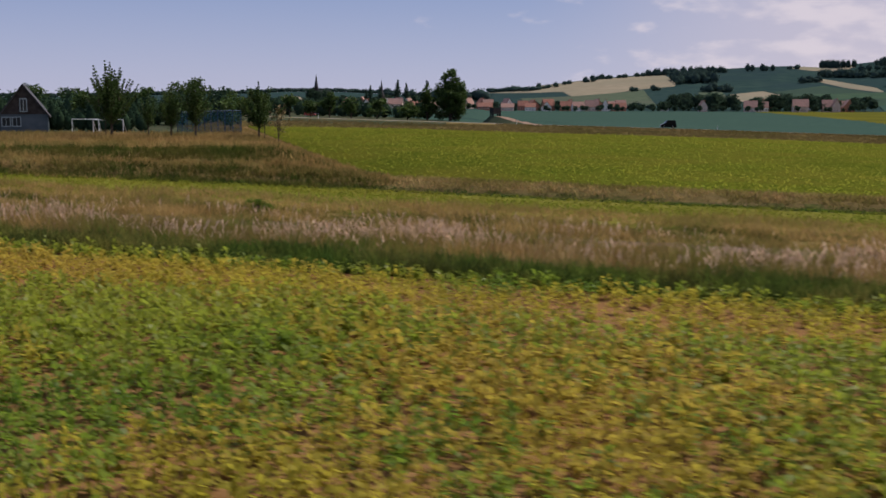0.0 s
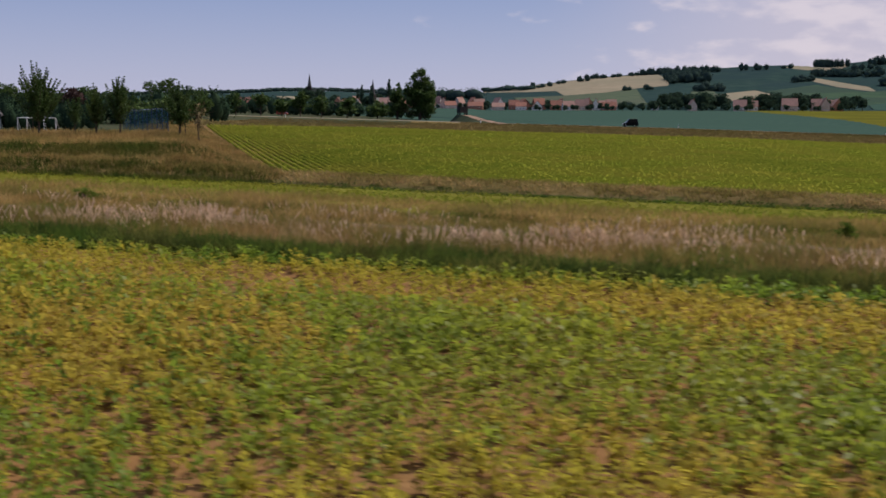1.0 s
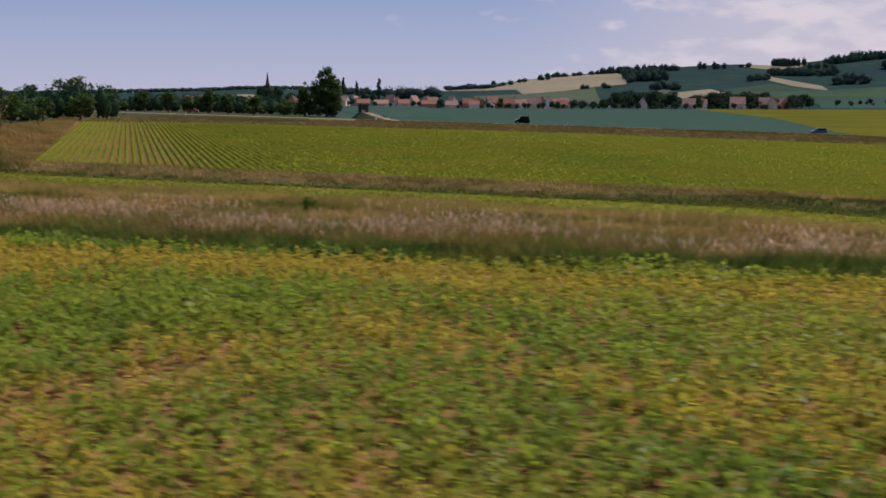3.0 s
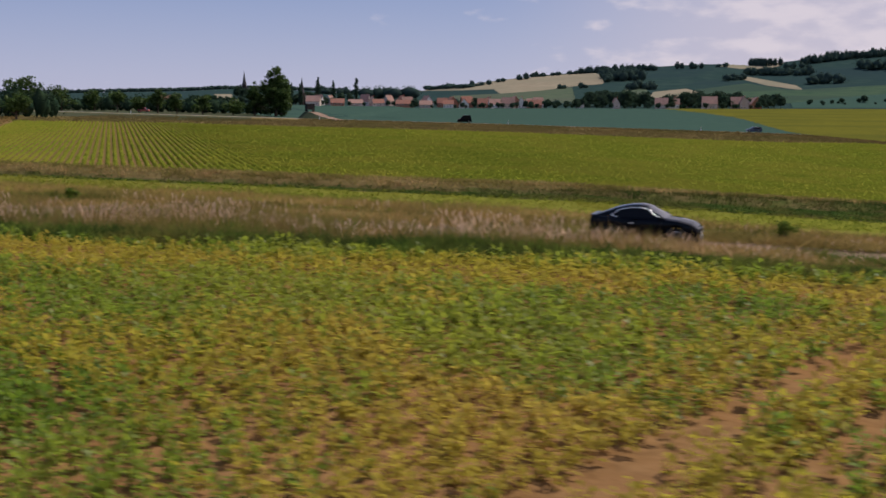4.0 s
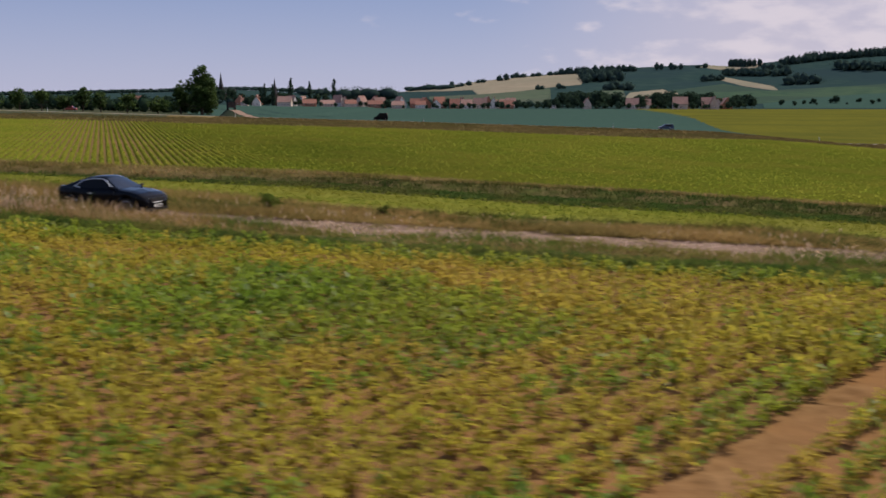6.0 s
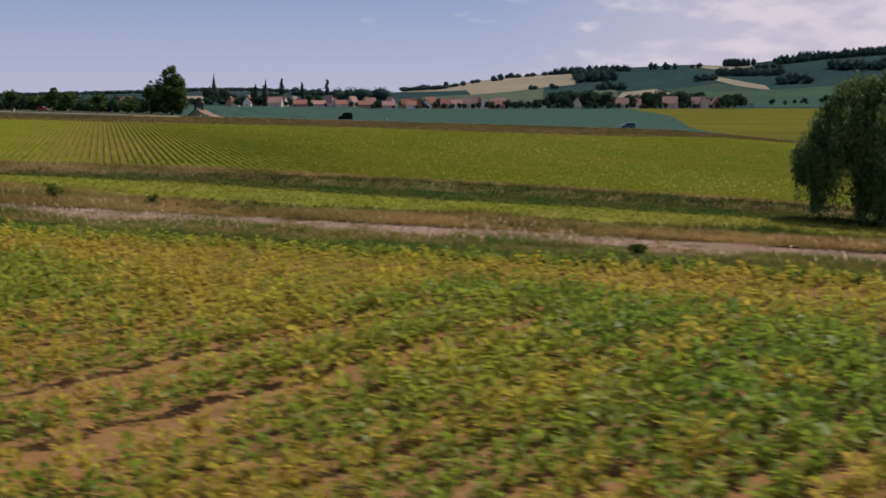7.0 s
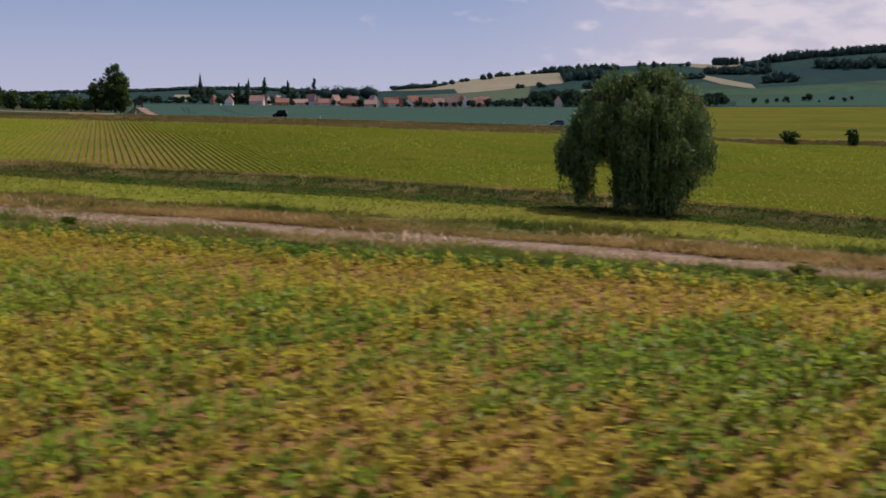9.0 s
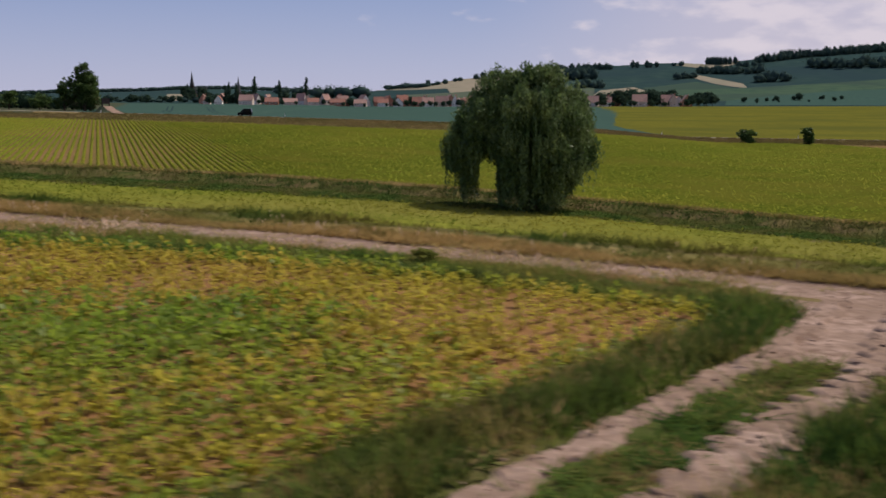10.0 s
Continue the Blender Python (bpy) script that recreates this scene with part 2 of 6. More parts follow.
def side_off(x, y):
    """How far a place lies to the side of the farm lane that joins from the near field."""
    best = np.full(np.shape(x), 1e9)
    out = np.zeros(np.shape(x))
    for i in range(len(SIDE_X) - 1):
        ax, ay, bx, by = SIDE_X[i], SIDE_Y[i], SIDE_X[i + 1], SIDE_Y[i + 1]
        t = np.clip(((x - ax) * (bx - ax) + (y - ay) * (by - ay)) / ((bx - ax) ** 2 + (by - ay) ** 2), 0, 1)
        dx, dy = x - ax - t * (bx - ax), y - ay - t * (by - ay)
        d = np.hypot(dx, dy)
        sign = np.sign((bx - ax) * dy - (by - ay) * dx)
        out, best = np.where(d < best, -sign * d, out), np.minimum(best, d)
    return out


# bare wheel marks of the near field: x, y, half length, half width
RUTS = ((-6.4, 16.9, 9.0, 0.46), (-4.4, 16.3, 9.0, 0.36), (17.0, 11.6, 8.6, 0.50), (16.4, 15.0, 6.5, 0.22), (-28.5, 21.5, 4.5, 0.3), (27.0, 10.8, 4.5, 0.2), (28.6, 9.6, 4.5, 0.22), (33.6, 6.0, 4.0, 0.26))
ROW_DIR = np.array([math.cos(radians(51)), math.sin(radians(51))])


def rut_depth(x, y):
    """1 in the bare wheel marks of the near field, 0 outside."""
    out = np.zeros(np.shape(x))
    for rx, ry, half, wide in RUTS:
        along = (x - rx) * ROW_DIR[0] + (y - ry) * ROW_DIR[1]
        across = (y - ry) * ROW_DIR[0] - (x - rx) * ROW_DIR[1]
        out = np.maximum(out, np.exp(-(across / wide) ** 4) * (np.abs(along) < half))
    return out


def field_end(x):
    """Where the middle field ends, before the rough grass along the road."""
    return road_y(x) - np.interp(x, [-100, -70, 60, 110], [76, 60, 58, 24])


def coarse(x, y, scale, seed=0.0):
    """A smooth uneven value from 0 to 1 over the plan."""
    a, b = x * scale, y * scale
    v = np.sin(a + 1.7 * np.sin(b * 0.7 + seed)) + np.sin(b * 1.3 + 1.3 * np.sin(a * 0.9 + 2 * seed)) + 0.6 * np.sin(2.3 * a + 1.9 * b + seed)
    return np.clip(v / 5.2 + 0.5, 0, 1)


def crop_start(x):
    """Where the crop close under the flown line begins."""
    return np.interp(x, [-95, -50, -15, 5, 30, 60], [29, 24.5, 12.5, 8.8, 2.5, -4])


def crop_edge(x):
    """How far short of the track's middle the near crop ends."""
    return np.interp(x, [-60, -47, -35, -18, -3, 11, 20, 30, 38, 46, 60], [-9.5, -9.7, -10.1, -9.1, -7.0, -7.0, -6.5, -6.1, -5.7, -4.7, -5.0])


def shade_side(x):
    """How far the herbs with shade put into their green reach from the ditch towards the track."""
    return np.interp(x, [-60, -20, 5, 20, 60], [-2.2, -2.8, -6.5, -8.5, -7.5])


def kind_of_ground(x, y):
    """Which surface lies at a place: an index into GROUND."""
    w = y - track_y(x)
    d = y - ditch_y(x)
    r = y - road_y(x)
    k = np.full(np.shape(x), 0)
    k = np.where(y < crop_start(x) - 5 - 4 * coarse(x, y, 0.35, 5.0), 3, k)
    k = np.where(w > crop_edge(x) + 0.3, 1, k)
    k = np.where((w > crop_edge(x) + 2.6) & (x < 4), 4, k)
    k = np.where(np.abs(w) < 1.6, 2, k)
    k = np.where((w > 1.6) & (w < 4.6), 4, k)
    k = np.where(w > 5.5, 3, k)
    k = np.where(d > shade_side(x), 1, k)
    k = np.where(d > 2.4 + 2.0 * step(x, -10, 20), 12, k)
    k = np.where(d > 7.5, 11, k)
    k = np.where((y > 94) & (x < bank_edge(y)), 12, k)
    k = np.where((y > 130) & (x < bank_edge(y) - 5), 13, k)
    k = np.where((y > field_end(x)) & (x > bank_edge(y)), 12, k)
    k = np.where(r > -4, 4, k)
    k = np.where(np.abs(r) < 2.6, 5, k)
    k = np.where(r > 3.5, 6, k)
    k = np.where((r > 3.5) & (x < -56 - (y - 290) * 0.27), 13, k)
    k = np.where((r > -30) & (r < -4) & (x < -62), 13, k)
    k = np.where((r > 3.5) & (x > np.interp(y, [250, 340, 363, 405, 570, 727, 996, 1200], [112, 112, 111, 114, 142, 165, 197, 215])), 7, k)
    # the lane with two wheel tracks and the open junction
    s = side_off(x, y)
    lane = (w < -1.4) & (np.abs(s) < 2.9) & (x > 4)
    k = np.where(lane & (s < -1.2), 1, k)
    k = np.where(lane & (s >= -1.2), 1, k)
    k = np.where((x > 52.4) & (w > -8.6) & (w < 2.0) & (s > -1.8), 2, k)
    k = np.where((s > 1.6) & (w < -6.5) & (x > 4), 1, k)
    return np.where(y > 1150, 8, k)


GROUND = [SOIL, TURF, GRAVEL, FIELD, DRY, ASPHALT, BLUE_GREEN, MUSTARD, HILL_DARK, HILL_TAN, HILL_LIGHT, FIELD_SOIL, ROADSIDE, PASTURE]


def build_ground():
    mids = np.arange(-122, 122, 1.35)
    xs = np.concatenate([-np.geomspace(4200, 125, 60), mids, np.geomspace(125, 4200, 60)])
    bs = np.concatenate([-np.geomspace(3.5, 0.53, 60), np.linspace(-0.52, 0.52, len(mids)), np.geomspace(0.53, 3.5, 60)])
    vs = np.concatenate([-np.geomspace(4000, 72, 16), np.arange(-70, -30, 1.6), np.arange(-30, 8, 0.5), np.arange(8, 68, 2.5), np.arange(68, 100, 1.2), np.arange(100, 236, 4.0),
                         np.arange(236, 300, 1.45), np.geomspace(300, 1150, 50), np.geomspace(1160, 2500, 90), np.geomspace(2520, 4300, 12)])
    X, V = np.meshgrid(xs, vs)
    ty = track_y(X)
    lower, upper = ty + V, ty + 8 + (68 - ty - 8) * (V - 8) / (68 - 8)
    Y = np.where(V <= 8, lower, np.where(V < 68, upper, V))
    Y = np.where((V > 8) & (V < 68) & (ty > 58), ty + 8 + (np.maximum(ty, 58) + 12 - ty - 8) * (V - 8) / 60, Y)
    Y = np.where(V >= 68, np.maximum(V, ty + 10 + (V - 68) * 0.9), Y)
    fan = step(Y, 300, 1150)
    X = X + (bs[None] * Y - X) * fan
    Z = land(X, Y)
    s = side_off(X, Y)
    lane = (np.abs(s) < 3.4) & (Y - track_y(X) < -1.4) & (X > 4)
    w = Y - track_y(X)
    Z = Z - 0.09 * rut_depth(X, Y) - 0.07 * np.exp(-((np.abs(w) - 0.75) / 0.35) ** 2)
    Z = Z + np.where((V < 40) & ~lane & ~((X > 50) & (w > -9)), RNG.normal(0, 0.03, X.shape), 0)
    co = np.stack([X, Y, Z], -1).reshape(-1, 3)
    nx, nv = len(xs), len(vs)
    i = (np.arange(nv - 1)[:, None] * nx + np.arange(nx - 1)[None]).ravel()
    quads = np.stack([i, i + 1, i + nx + 1, i + nx], 1)
    me = quads_mesh("ground", co, quads, None, True)
    for m in GROUND:
        me.materials.append(m)
    mid = co[quads].mean(1)
    mid[:, :2] += RNG.normal(0, 0.12, (len(mid), 2))
    me.polygons.foreach_set("material_index", kind_of_ground(mid[:, 0], mid[:, 1]).astype(np.int32))
    return tagged(new("ground", me), "farmland of green fields, dirt track and dry verges", "ground", kind="structure")


build_ground()


def hill_patch(material, ring, label):
    """A field on the hills, draped over them; its ring is given by bearing and rise in thousandths."""
    us = np.arange(min(u for u, v in ring) + 0.2, max(u for u, v in ring), 2.0)
    far = np.arange(1147, 2420, 5.0)
    co, deep = [], 14
    for u in us:
        x, y = 24.7 + u / 1000 * far, far - 4.3
        rise = np.maximum.accumulate((land(x, y) - 4.1) / far * 1000) + np.arange(len(far)) * 1e-7
        cuts = [v0 + (v1 - v0) * (u - u0) / (u1 - u0) for (u0, v0), (u1, v1) in zip(ring, ring[1:] + ring[:1]) if (u0 > u) != (u1 > u)]
        for k, v in enumerate(np.linspace(min(cuts), max(cuts), deep)):
            d = float(np.interp(v, rise, far))
            px, py = 24.7 + u / 1000 * d, d - 4.3
            co.append((px, py, float(land(px, py)) + (0.15 if k in (0, deep - 1) else 0.8)))
    i = (np.arange(len(us) - 1)[:, None] * deep + np.arange(deep - 1)[None]).ravel()
    me = quads_mesh("hill_field", co, np.stack([i, i + deep, i + deep + 1, i + 1], 1), material, True)
    tagged(new("hill_field", me), label, "field", kind="structure")


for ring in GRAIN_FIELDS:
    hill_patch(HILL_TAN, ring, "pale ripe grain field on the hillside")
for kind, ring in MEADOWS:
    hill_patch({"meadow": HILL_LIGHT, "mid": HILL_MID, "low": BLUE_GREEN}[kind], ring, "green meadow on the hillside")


def ribbon(name, mid, left, right, material, label, category, lift=0.075, across=9):
    """A strip of ground along a line of places, with uneven edges; left and right are widths along it."""
    mid = np.asarray(mid, float)
    way = np.gradient(mid, axis=0)
    way /= np.linalg.norm(way, axis=1)[:, None]
    side = np.stack([-way[:, 1], way[:, 0]], 1)
    co = []
    for t in np.linspace(0, 1, across):
        off = left * (1 - t) - right * t
        p = mid + side * off[:, None]
        z = land(p[:, 0], p[:, 1]) + lift - 0.02 * math.sin(math.pi * t) + RNG.normal(0, 0.018, len(p))
        if t in (0.0, 1.0):
            z = z - 0.09
        co.append(np.stack([p[:, 0], p[:, 1], z], 1))
    n = len(mid)
    i = np.arange(n - 1)
    quads = np.concatenate([np.stack([k * n + i, (k + 1) * n + i, (k + 1) * n + i + 1, k * n + i + 1], 1) for k in range(across - 1)])
    me = quads_mesh(name, np.concatenate(co), quads, material, True)
    return tagged(new(name, me), label, category, kind="structure")


def lane_line(off):
    """Places along the farm lane, off metres to its side."""
    t = np.linspace(0, len(SIDE_X) - 1, 420)
    p = np.stack([sum(np.interp(t + d, range(len(SIDE_X)), v) for d in (-0.35, 0, 0.35)) / 3 for v in (SIDE_X, SIDE_Y)], 1)
    way = np.gradient(p, axis=0)
    way /= np.linalg.norm(way, axis=1)[:, None]
    return p + np.stack([way[:, 1], -way[:, 0]], 1) * off


def uneven(n, base, amount, seed):
    g = np.random.default_rng(seed)
    k = np.arange(n)
    v = sum(g.normal(0, 1) * np.sin(k * f + g.uniform(0, 6)) for f in (0.05, 0.11, 0.23, 0.6, 1.1))
    return base + amount * v / 2.2


ribbon("lane", lane_line(-0.82), uneven(420, 0.27, 0.14, 1), uneven(420, 0.28, 0.14, 2), GRAVEL, "pale stony wheel track of a farm lane", "lane")
ribbon("lane", lane_line(0.85), uneven(420, 0.36, 0.17, 3), uneven(420, 0.36, 0.17, 4), GRAVEL, "pale stony wheel track of a farm lane", "lane")


def tramline(x0, y0, x1, y1):
    n = 40
    mid = np.stack([np.linspace(x0, x1, n), np.linspace(y0, y1, n)], 1)
    ribbon("tramline", mid, np.full(n, 0.5), np.full(n, 0.5), HILL_DARK, "dark wheel line through the blue-green field", "wheel line", lift=0.12, across=3)


for shift in (0.0, 2.2, 19.0, 21.2):
    tramline(-48 + shift, 362, -172 + shift * 1.6, 862)


def onland(x, y):
    return float(land(np.array(float(x)), np.array(float(y))))


def seen_spot(u, v):
    """The place on the hills at a bearing and rise given in thousandths."""
    far = np.arange(1160, 3200, 4.0)
    x, y = 24.7 + u / 1000 * far, far - 4.3
    rise = (land(x, y) - 4.1) / far * 1000
    over = np.nonzero(rise >= v)[0]
    k = over[0] if len(over) else int(np.argmax(rise))
    return float(x[k]), float(y[k]), float(land(x[k], y[k]))


# ---------------------------------------------------------------- plant materials
CROP = surface("crop_leaves", (0.108, 0.19, 0.02), (0.235, 0.305, 0.034), 0.55, 0.42, patch=(0.27, 0.295, 0.034), patch_scale=0.11, island=0.12, leaf=0.6)
CROP_DRY = surface("ripening_crop_leaves", (0.295, 0.265, 0.03), (0.43, 0.36, 0.046), 0.6, 0.55, patch=(0.41, 0.31, 0.05), patch_scale=0.13, island=0.12, leaf=0.6)
CROP_FAR = surface("far_crop_leaves", (0.13, 0.175, 0.02), (0.295, 0.31, 0.038), 1.5, 0.7, patch=(0.265, 0.255, 0.036), patch_scale=0.10, island=0.06, leaf=0.6)
CROP_ROWS = surface("row_crop_leaves", (0.118, 0.158, 0.019), (0.255, 0.27, 0.033), 1.3, 0.7, patch=(0.23, 0.225, 0.033), patch_scale=0.08, leaf=0.5)
CROP_STRIP = surface("strip_crop_leaves", (0.085, 0.12, 0.015), (0.19, 0.205, 0.026), 2.2, 0.7, patch=(0.19, 0.175, 0.026), patch_scale=0.06, island=0.12, leaf=0.35)
GREEN_GRASS = surface("green_grass", (0.028, 0.055, 0.012), (0.08, 0.105, 0.02), 0.7, 0.7, patch=(0.12, 0.105, 0.026), patch_scale=0.2, island=0.4, leaf=0.3)
# shade on the verge belt's near face is put into this darker green
BELT_GREEN = surface("shade_darkened_herbs", (0.026, 0.056, 0.013), (0.075, 0.112, 0.024), 0.9, 0.7, patch=(0.09, 0.092, 0.026), patch_scale=0.22, island=0.3, leaf=0.25)
STRAW = surface("straw_grass", (0.20, 0.155, 0.05), (0.34, 0.27, 0.10), 0.6, 0.85, patch=(0.15, 0.13, 0.035), patch_scale=0.15, island=0.35, leaf=0.4)
LANE_GREEN = surface("lane_grass_green", (0.06, 0.11, 0.02), (0.15, 0.195, 0.034), 0.9, 0.7, patch=(0.19, 0.175, 0.044), patch_scale=0.4, island=0.35, leaf=0.4)
DRY_GRASS = surface("dry_grass", (0.28, 0.178, 0.075), (0.46, 0.31, 0.15), 0.6, 0.85, patch=(0.21, 0.155, 0.055), patch_scale=0.15, island=0.35, leaf=0.55)
GOLD_GRASS = surface("golden_grass", (0.265, 0.168, 0.062), (0.43, 0.29, 0.115), 0.6, 0.85, patch=(0.22, 0.17, 0.055), patch_scale=0.15, island=0.35, leaf=0.5)
PLUME = surface("grass_plumes", (0.54, 0.37, 0.25), (0.78, 0.59, 0.44), 0.8, 0.9, patch=(0.48, 0.34, 0.21), patch_scale=0.2, island=0.3, leaf=0.55)
LEAF = surface("tree_leaves", (0.03, 0.06, 0.016), (0.082, 0.122, 0.032), 0.6, 0.55, island=0.4, leaf=0.33)
# the blue in both far leaf colours is distance haze mixed into them
WOOD_FAR = surface("haze_tinted_wood_leaves", (0.03, 0.054, 0.048), (0.055, 0.085, 0.068), 0.1, 0.8, patch=(0.04, 0.066, 0.06), patch_scale=0.02, island=0.15, leaf=0.3)
LEAF_FAR = surface("haze_tinted_tree_leaves", (0.026, 0.052, 0.036), (0.056, 0.084, 0.048), 0.2, 0.7, patch=(0.04, 0.066, 0.044), patch_scale=0.05, island=0.45, leaf=0.32)
HEDGE_LEAF = surface("hedge_leaves", (0.016, 0.034, 0.022), (0.04, 0.066, 0.036), 0.4, 0.7, island=0.2, leaf=0.2)
WILLOW_LEAF = surface("willow_leaves", (0.05, 0.09, 0.028), (0.165, 0.21, 0.072), 0.5, 0.45, island=0.4, leaf=0.35)
PLUM_LEAF = surface("plum_leaves", (0.030, 0.016, 0.014), (0.055, 0.028, 0.024), 0.6, 0.6, island=0.4, leaf=0.2)
PALE_LEAF = surface("withered_leaves", (0.16, 0.13, 0.06), (0.26, 0.20, 0.11), 0.9, 0.8, island=0.4, leaf=0.2)
BARK = surface("bark", (0.045, 0.034, 0.026), (0.11, 0.085, 0.065), 9.0, 0.95, 0.6)


# ---------------------------------------------------------------- plants joined into stuff
def leafy_plant(n, seed, wide=1.0):
    """A low leafy plant: lozenge leaves that stand out and droop round a short stem."""
    g = np.random.default_rng(seed)
    co, quads = [], []
    for i in range(n):
        a = i * 2.4 + g.uniform(-0.6, 0.6)
        r0, z0 = g.uniform(0.0, 0.05) * wide, 0.07 + 0.24 * (i + 0.5) / n + g.uniform(-0.03, 0.03)
        long, half, drop = g.uniform(0.10, 0.16) * wide, g.uniform(0.035, 0.055) * wide, g.uniform(-1.0, 1.1)
        c, s = math.cos(a), math.sin(a)
        r1, z1 = r0 + long * math.cos(drop), z0 + long * math.sin(drop)
        rm, zm, roll = (r0 * 0.55 + r1 * 0.45), (z0 + z1) / 2 + 0.02, g.uniform(-0.5, 0.5) * half
        k = len(co)
        co += [(r0 * c, r0 * s, z0), (rm * c - half * s, rm * s + half * c, zm + roll), (r1 * c, r1 * s, z1), (rm * c + half * s, rm * s - half * c, zm - roll)]
        quads.append((k, k + 1, k + 2, k + 3))
    return np.array(co), np.array(quads)


def grass_tuft(n, seed, spread=0.10, lean=0.35, width=0.018):
    """Blades that start close together and lean outwards; each tapers to a point."""
    g = np.random.default_rng(seed)
    co, tris = [], []
    for i in range(n):
        a, h = g.uniform(0, 6.283), g.uniform(0.4, 1.0)
        x, y = g.normal(0, spread, 2)
        turn = a + g.uniform(0.6, 2.5)
        c, s = math.cos(turn) * width * 1.2, math.sin(turn) * width * 1.2
        o = lean * h * g.uniform(0.3, 1.3)
        k = len(co)
        co += [(x - c, y - s, 0), (x + c, y + s, 0), (x + math.cos(a) * o, y + math.sin(a) * o, h * 0.95)]
        tris.append((k, k + 1, k + 2))
    return np.array(co), np.array(tris)


def plume_head(seed):
    """A seed head on a stalk: two crossed spindles above a thin strip."""
    co = [(-0.006, 0, 0), (0.006, 0, 0), (0.05, 0.005, 0.72), (0.04, -0.005, 0.72)]
    quads = [(0, 1, 2, 3)]
    for dx, dy, up in ((0.016, 0, 0.0), (0, 0.016, 0.0), (0.012, 0.012, -0.11), (-0.012, 0.012, -0.17)):
        k = len(co)
        co += [(0.045 + dx, dy, 0.70 + up), (0.06 + 2 * dx, 2 * dy, 0.84 + up), (0.08 + dx * 2, dy * 2, 0.98 + up), (0.06 - dx, -dy, 0.84 + up)]
        quads.append((k, k + 1, k + 2, k + 3))
    return np.array(co), np.array(quads)


def stuff(name, shapes, x, y, size, material, label, category, lift=0.0, tall=None, tilt=0.15):
    """Strews several shapes over the ground at x, y as one object."""
    z = land(x, y) + lift
    n = len(x)
    pick = RNG.integers(0, len(shapes), n)
    cos, qs, base = [], [], 0
    for i, (co, quads) in enumerate(shapes):
        k = pick == i
        m = int(k.sum())
        if not m:
            continue
        sz = np.stack([size[k], size[k], (tall[k] if tall is not None else size[k])], 1)
        c, q = strewn(co, quads, np.stack([x[k], y[k], z[k]], 1), RNG.uniform(0, 6.283, m), sz, RNG.normal(0, tilt, (m, 2)))
        cos.append(c)
        qs.append(q + base)
        base += len(c)
    me = quads_mesh(name, np.concatenate(cos), np.concatenate(qs), material)
    return tagged(new(name, me), label, category, kind="stuff")


# where the near crop stays green and where it ripens first
GREEN_SPOTS = ((42.6, 8.8), (44.2, 9.6), (45.7, 10.5), (41.5, 5.0), (36.5, 13.4), (27.0, 14.4), (29.0, 13.9), (34.5, 11.8), (8.0, 24.0), (10.3, 21.4), (5.8, 25.6), (21.8, 17.0), (19.7, 13.0), (-36.8, 28.2), (-32.6, 28.6), (-30.7, 25.2), (-34.1, 23.5), (-27.1, 29.5), (-15.4, 33.8), (-3.0, 33.8), (-8.8, 25.5), (-56, 37), (-42, 34), (24, 12))
RIPE_SPOTS = ((38.5, 5.7), (37.4, 8.6), (40.9, 14.3), (48.7, 10.7), (40.0, 3.9), (10.7, 12.5), (12.8, 17.3), (16.9, 18.4), (39.4, 15.8), (38.0, 18.3), (29.0, 7.5), (30.5, 9.2), (-9.5, 17.9), (-5.8, 18.8), (-45, 38), (-39, 24), (-53, 30), (-47, 28), (26, 8))


# bare brown places in the near crop
BARE_SPOTS = ((29.8, 22.2), (31.5, 20.6), (32.9, 19.4), (35.8, 18.0), (37.2, 17.4), (40.4, 13.2), (41.5, 14.0), (49.7, 10.1), (51.0, 9.4), (52.4, 9.9), (47.6, 11.6), (-43.4, 35.1), (-22.5, 33.0), (-48.0, 41.0), (7.5, 29.5), (2.0, 20.5))


def spotted(x, y, spots, radius):
    return np.max([np.exp(-((x - a) ** 2 + (y - b) ** 2) / radius ** 2) for a, b in spots], axis=0)


def in_view(x, y):
    """The stretch of land that lies within the view at some time of the flight."""
    return (x > -56 - 0.54 * np.maximum(y - 16, 0)) & (x < 52 + 0.46 * np.maximum(y + 8, 0))


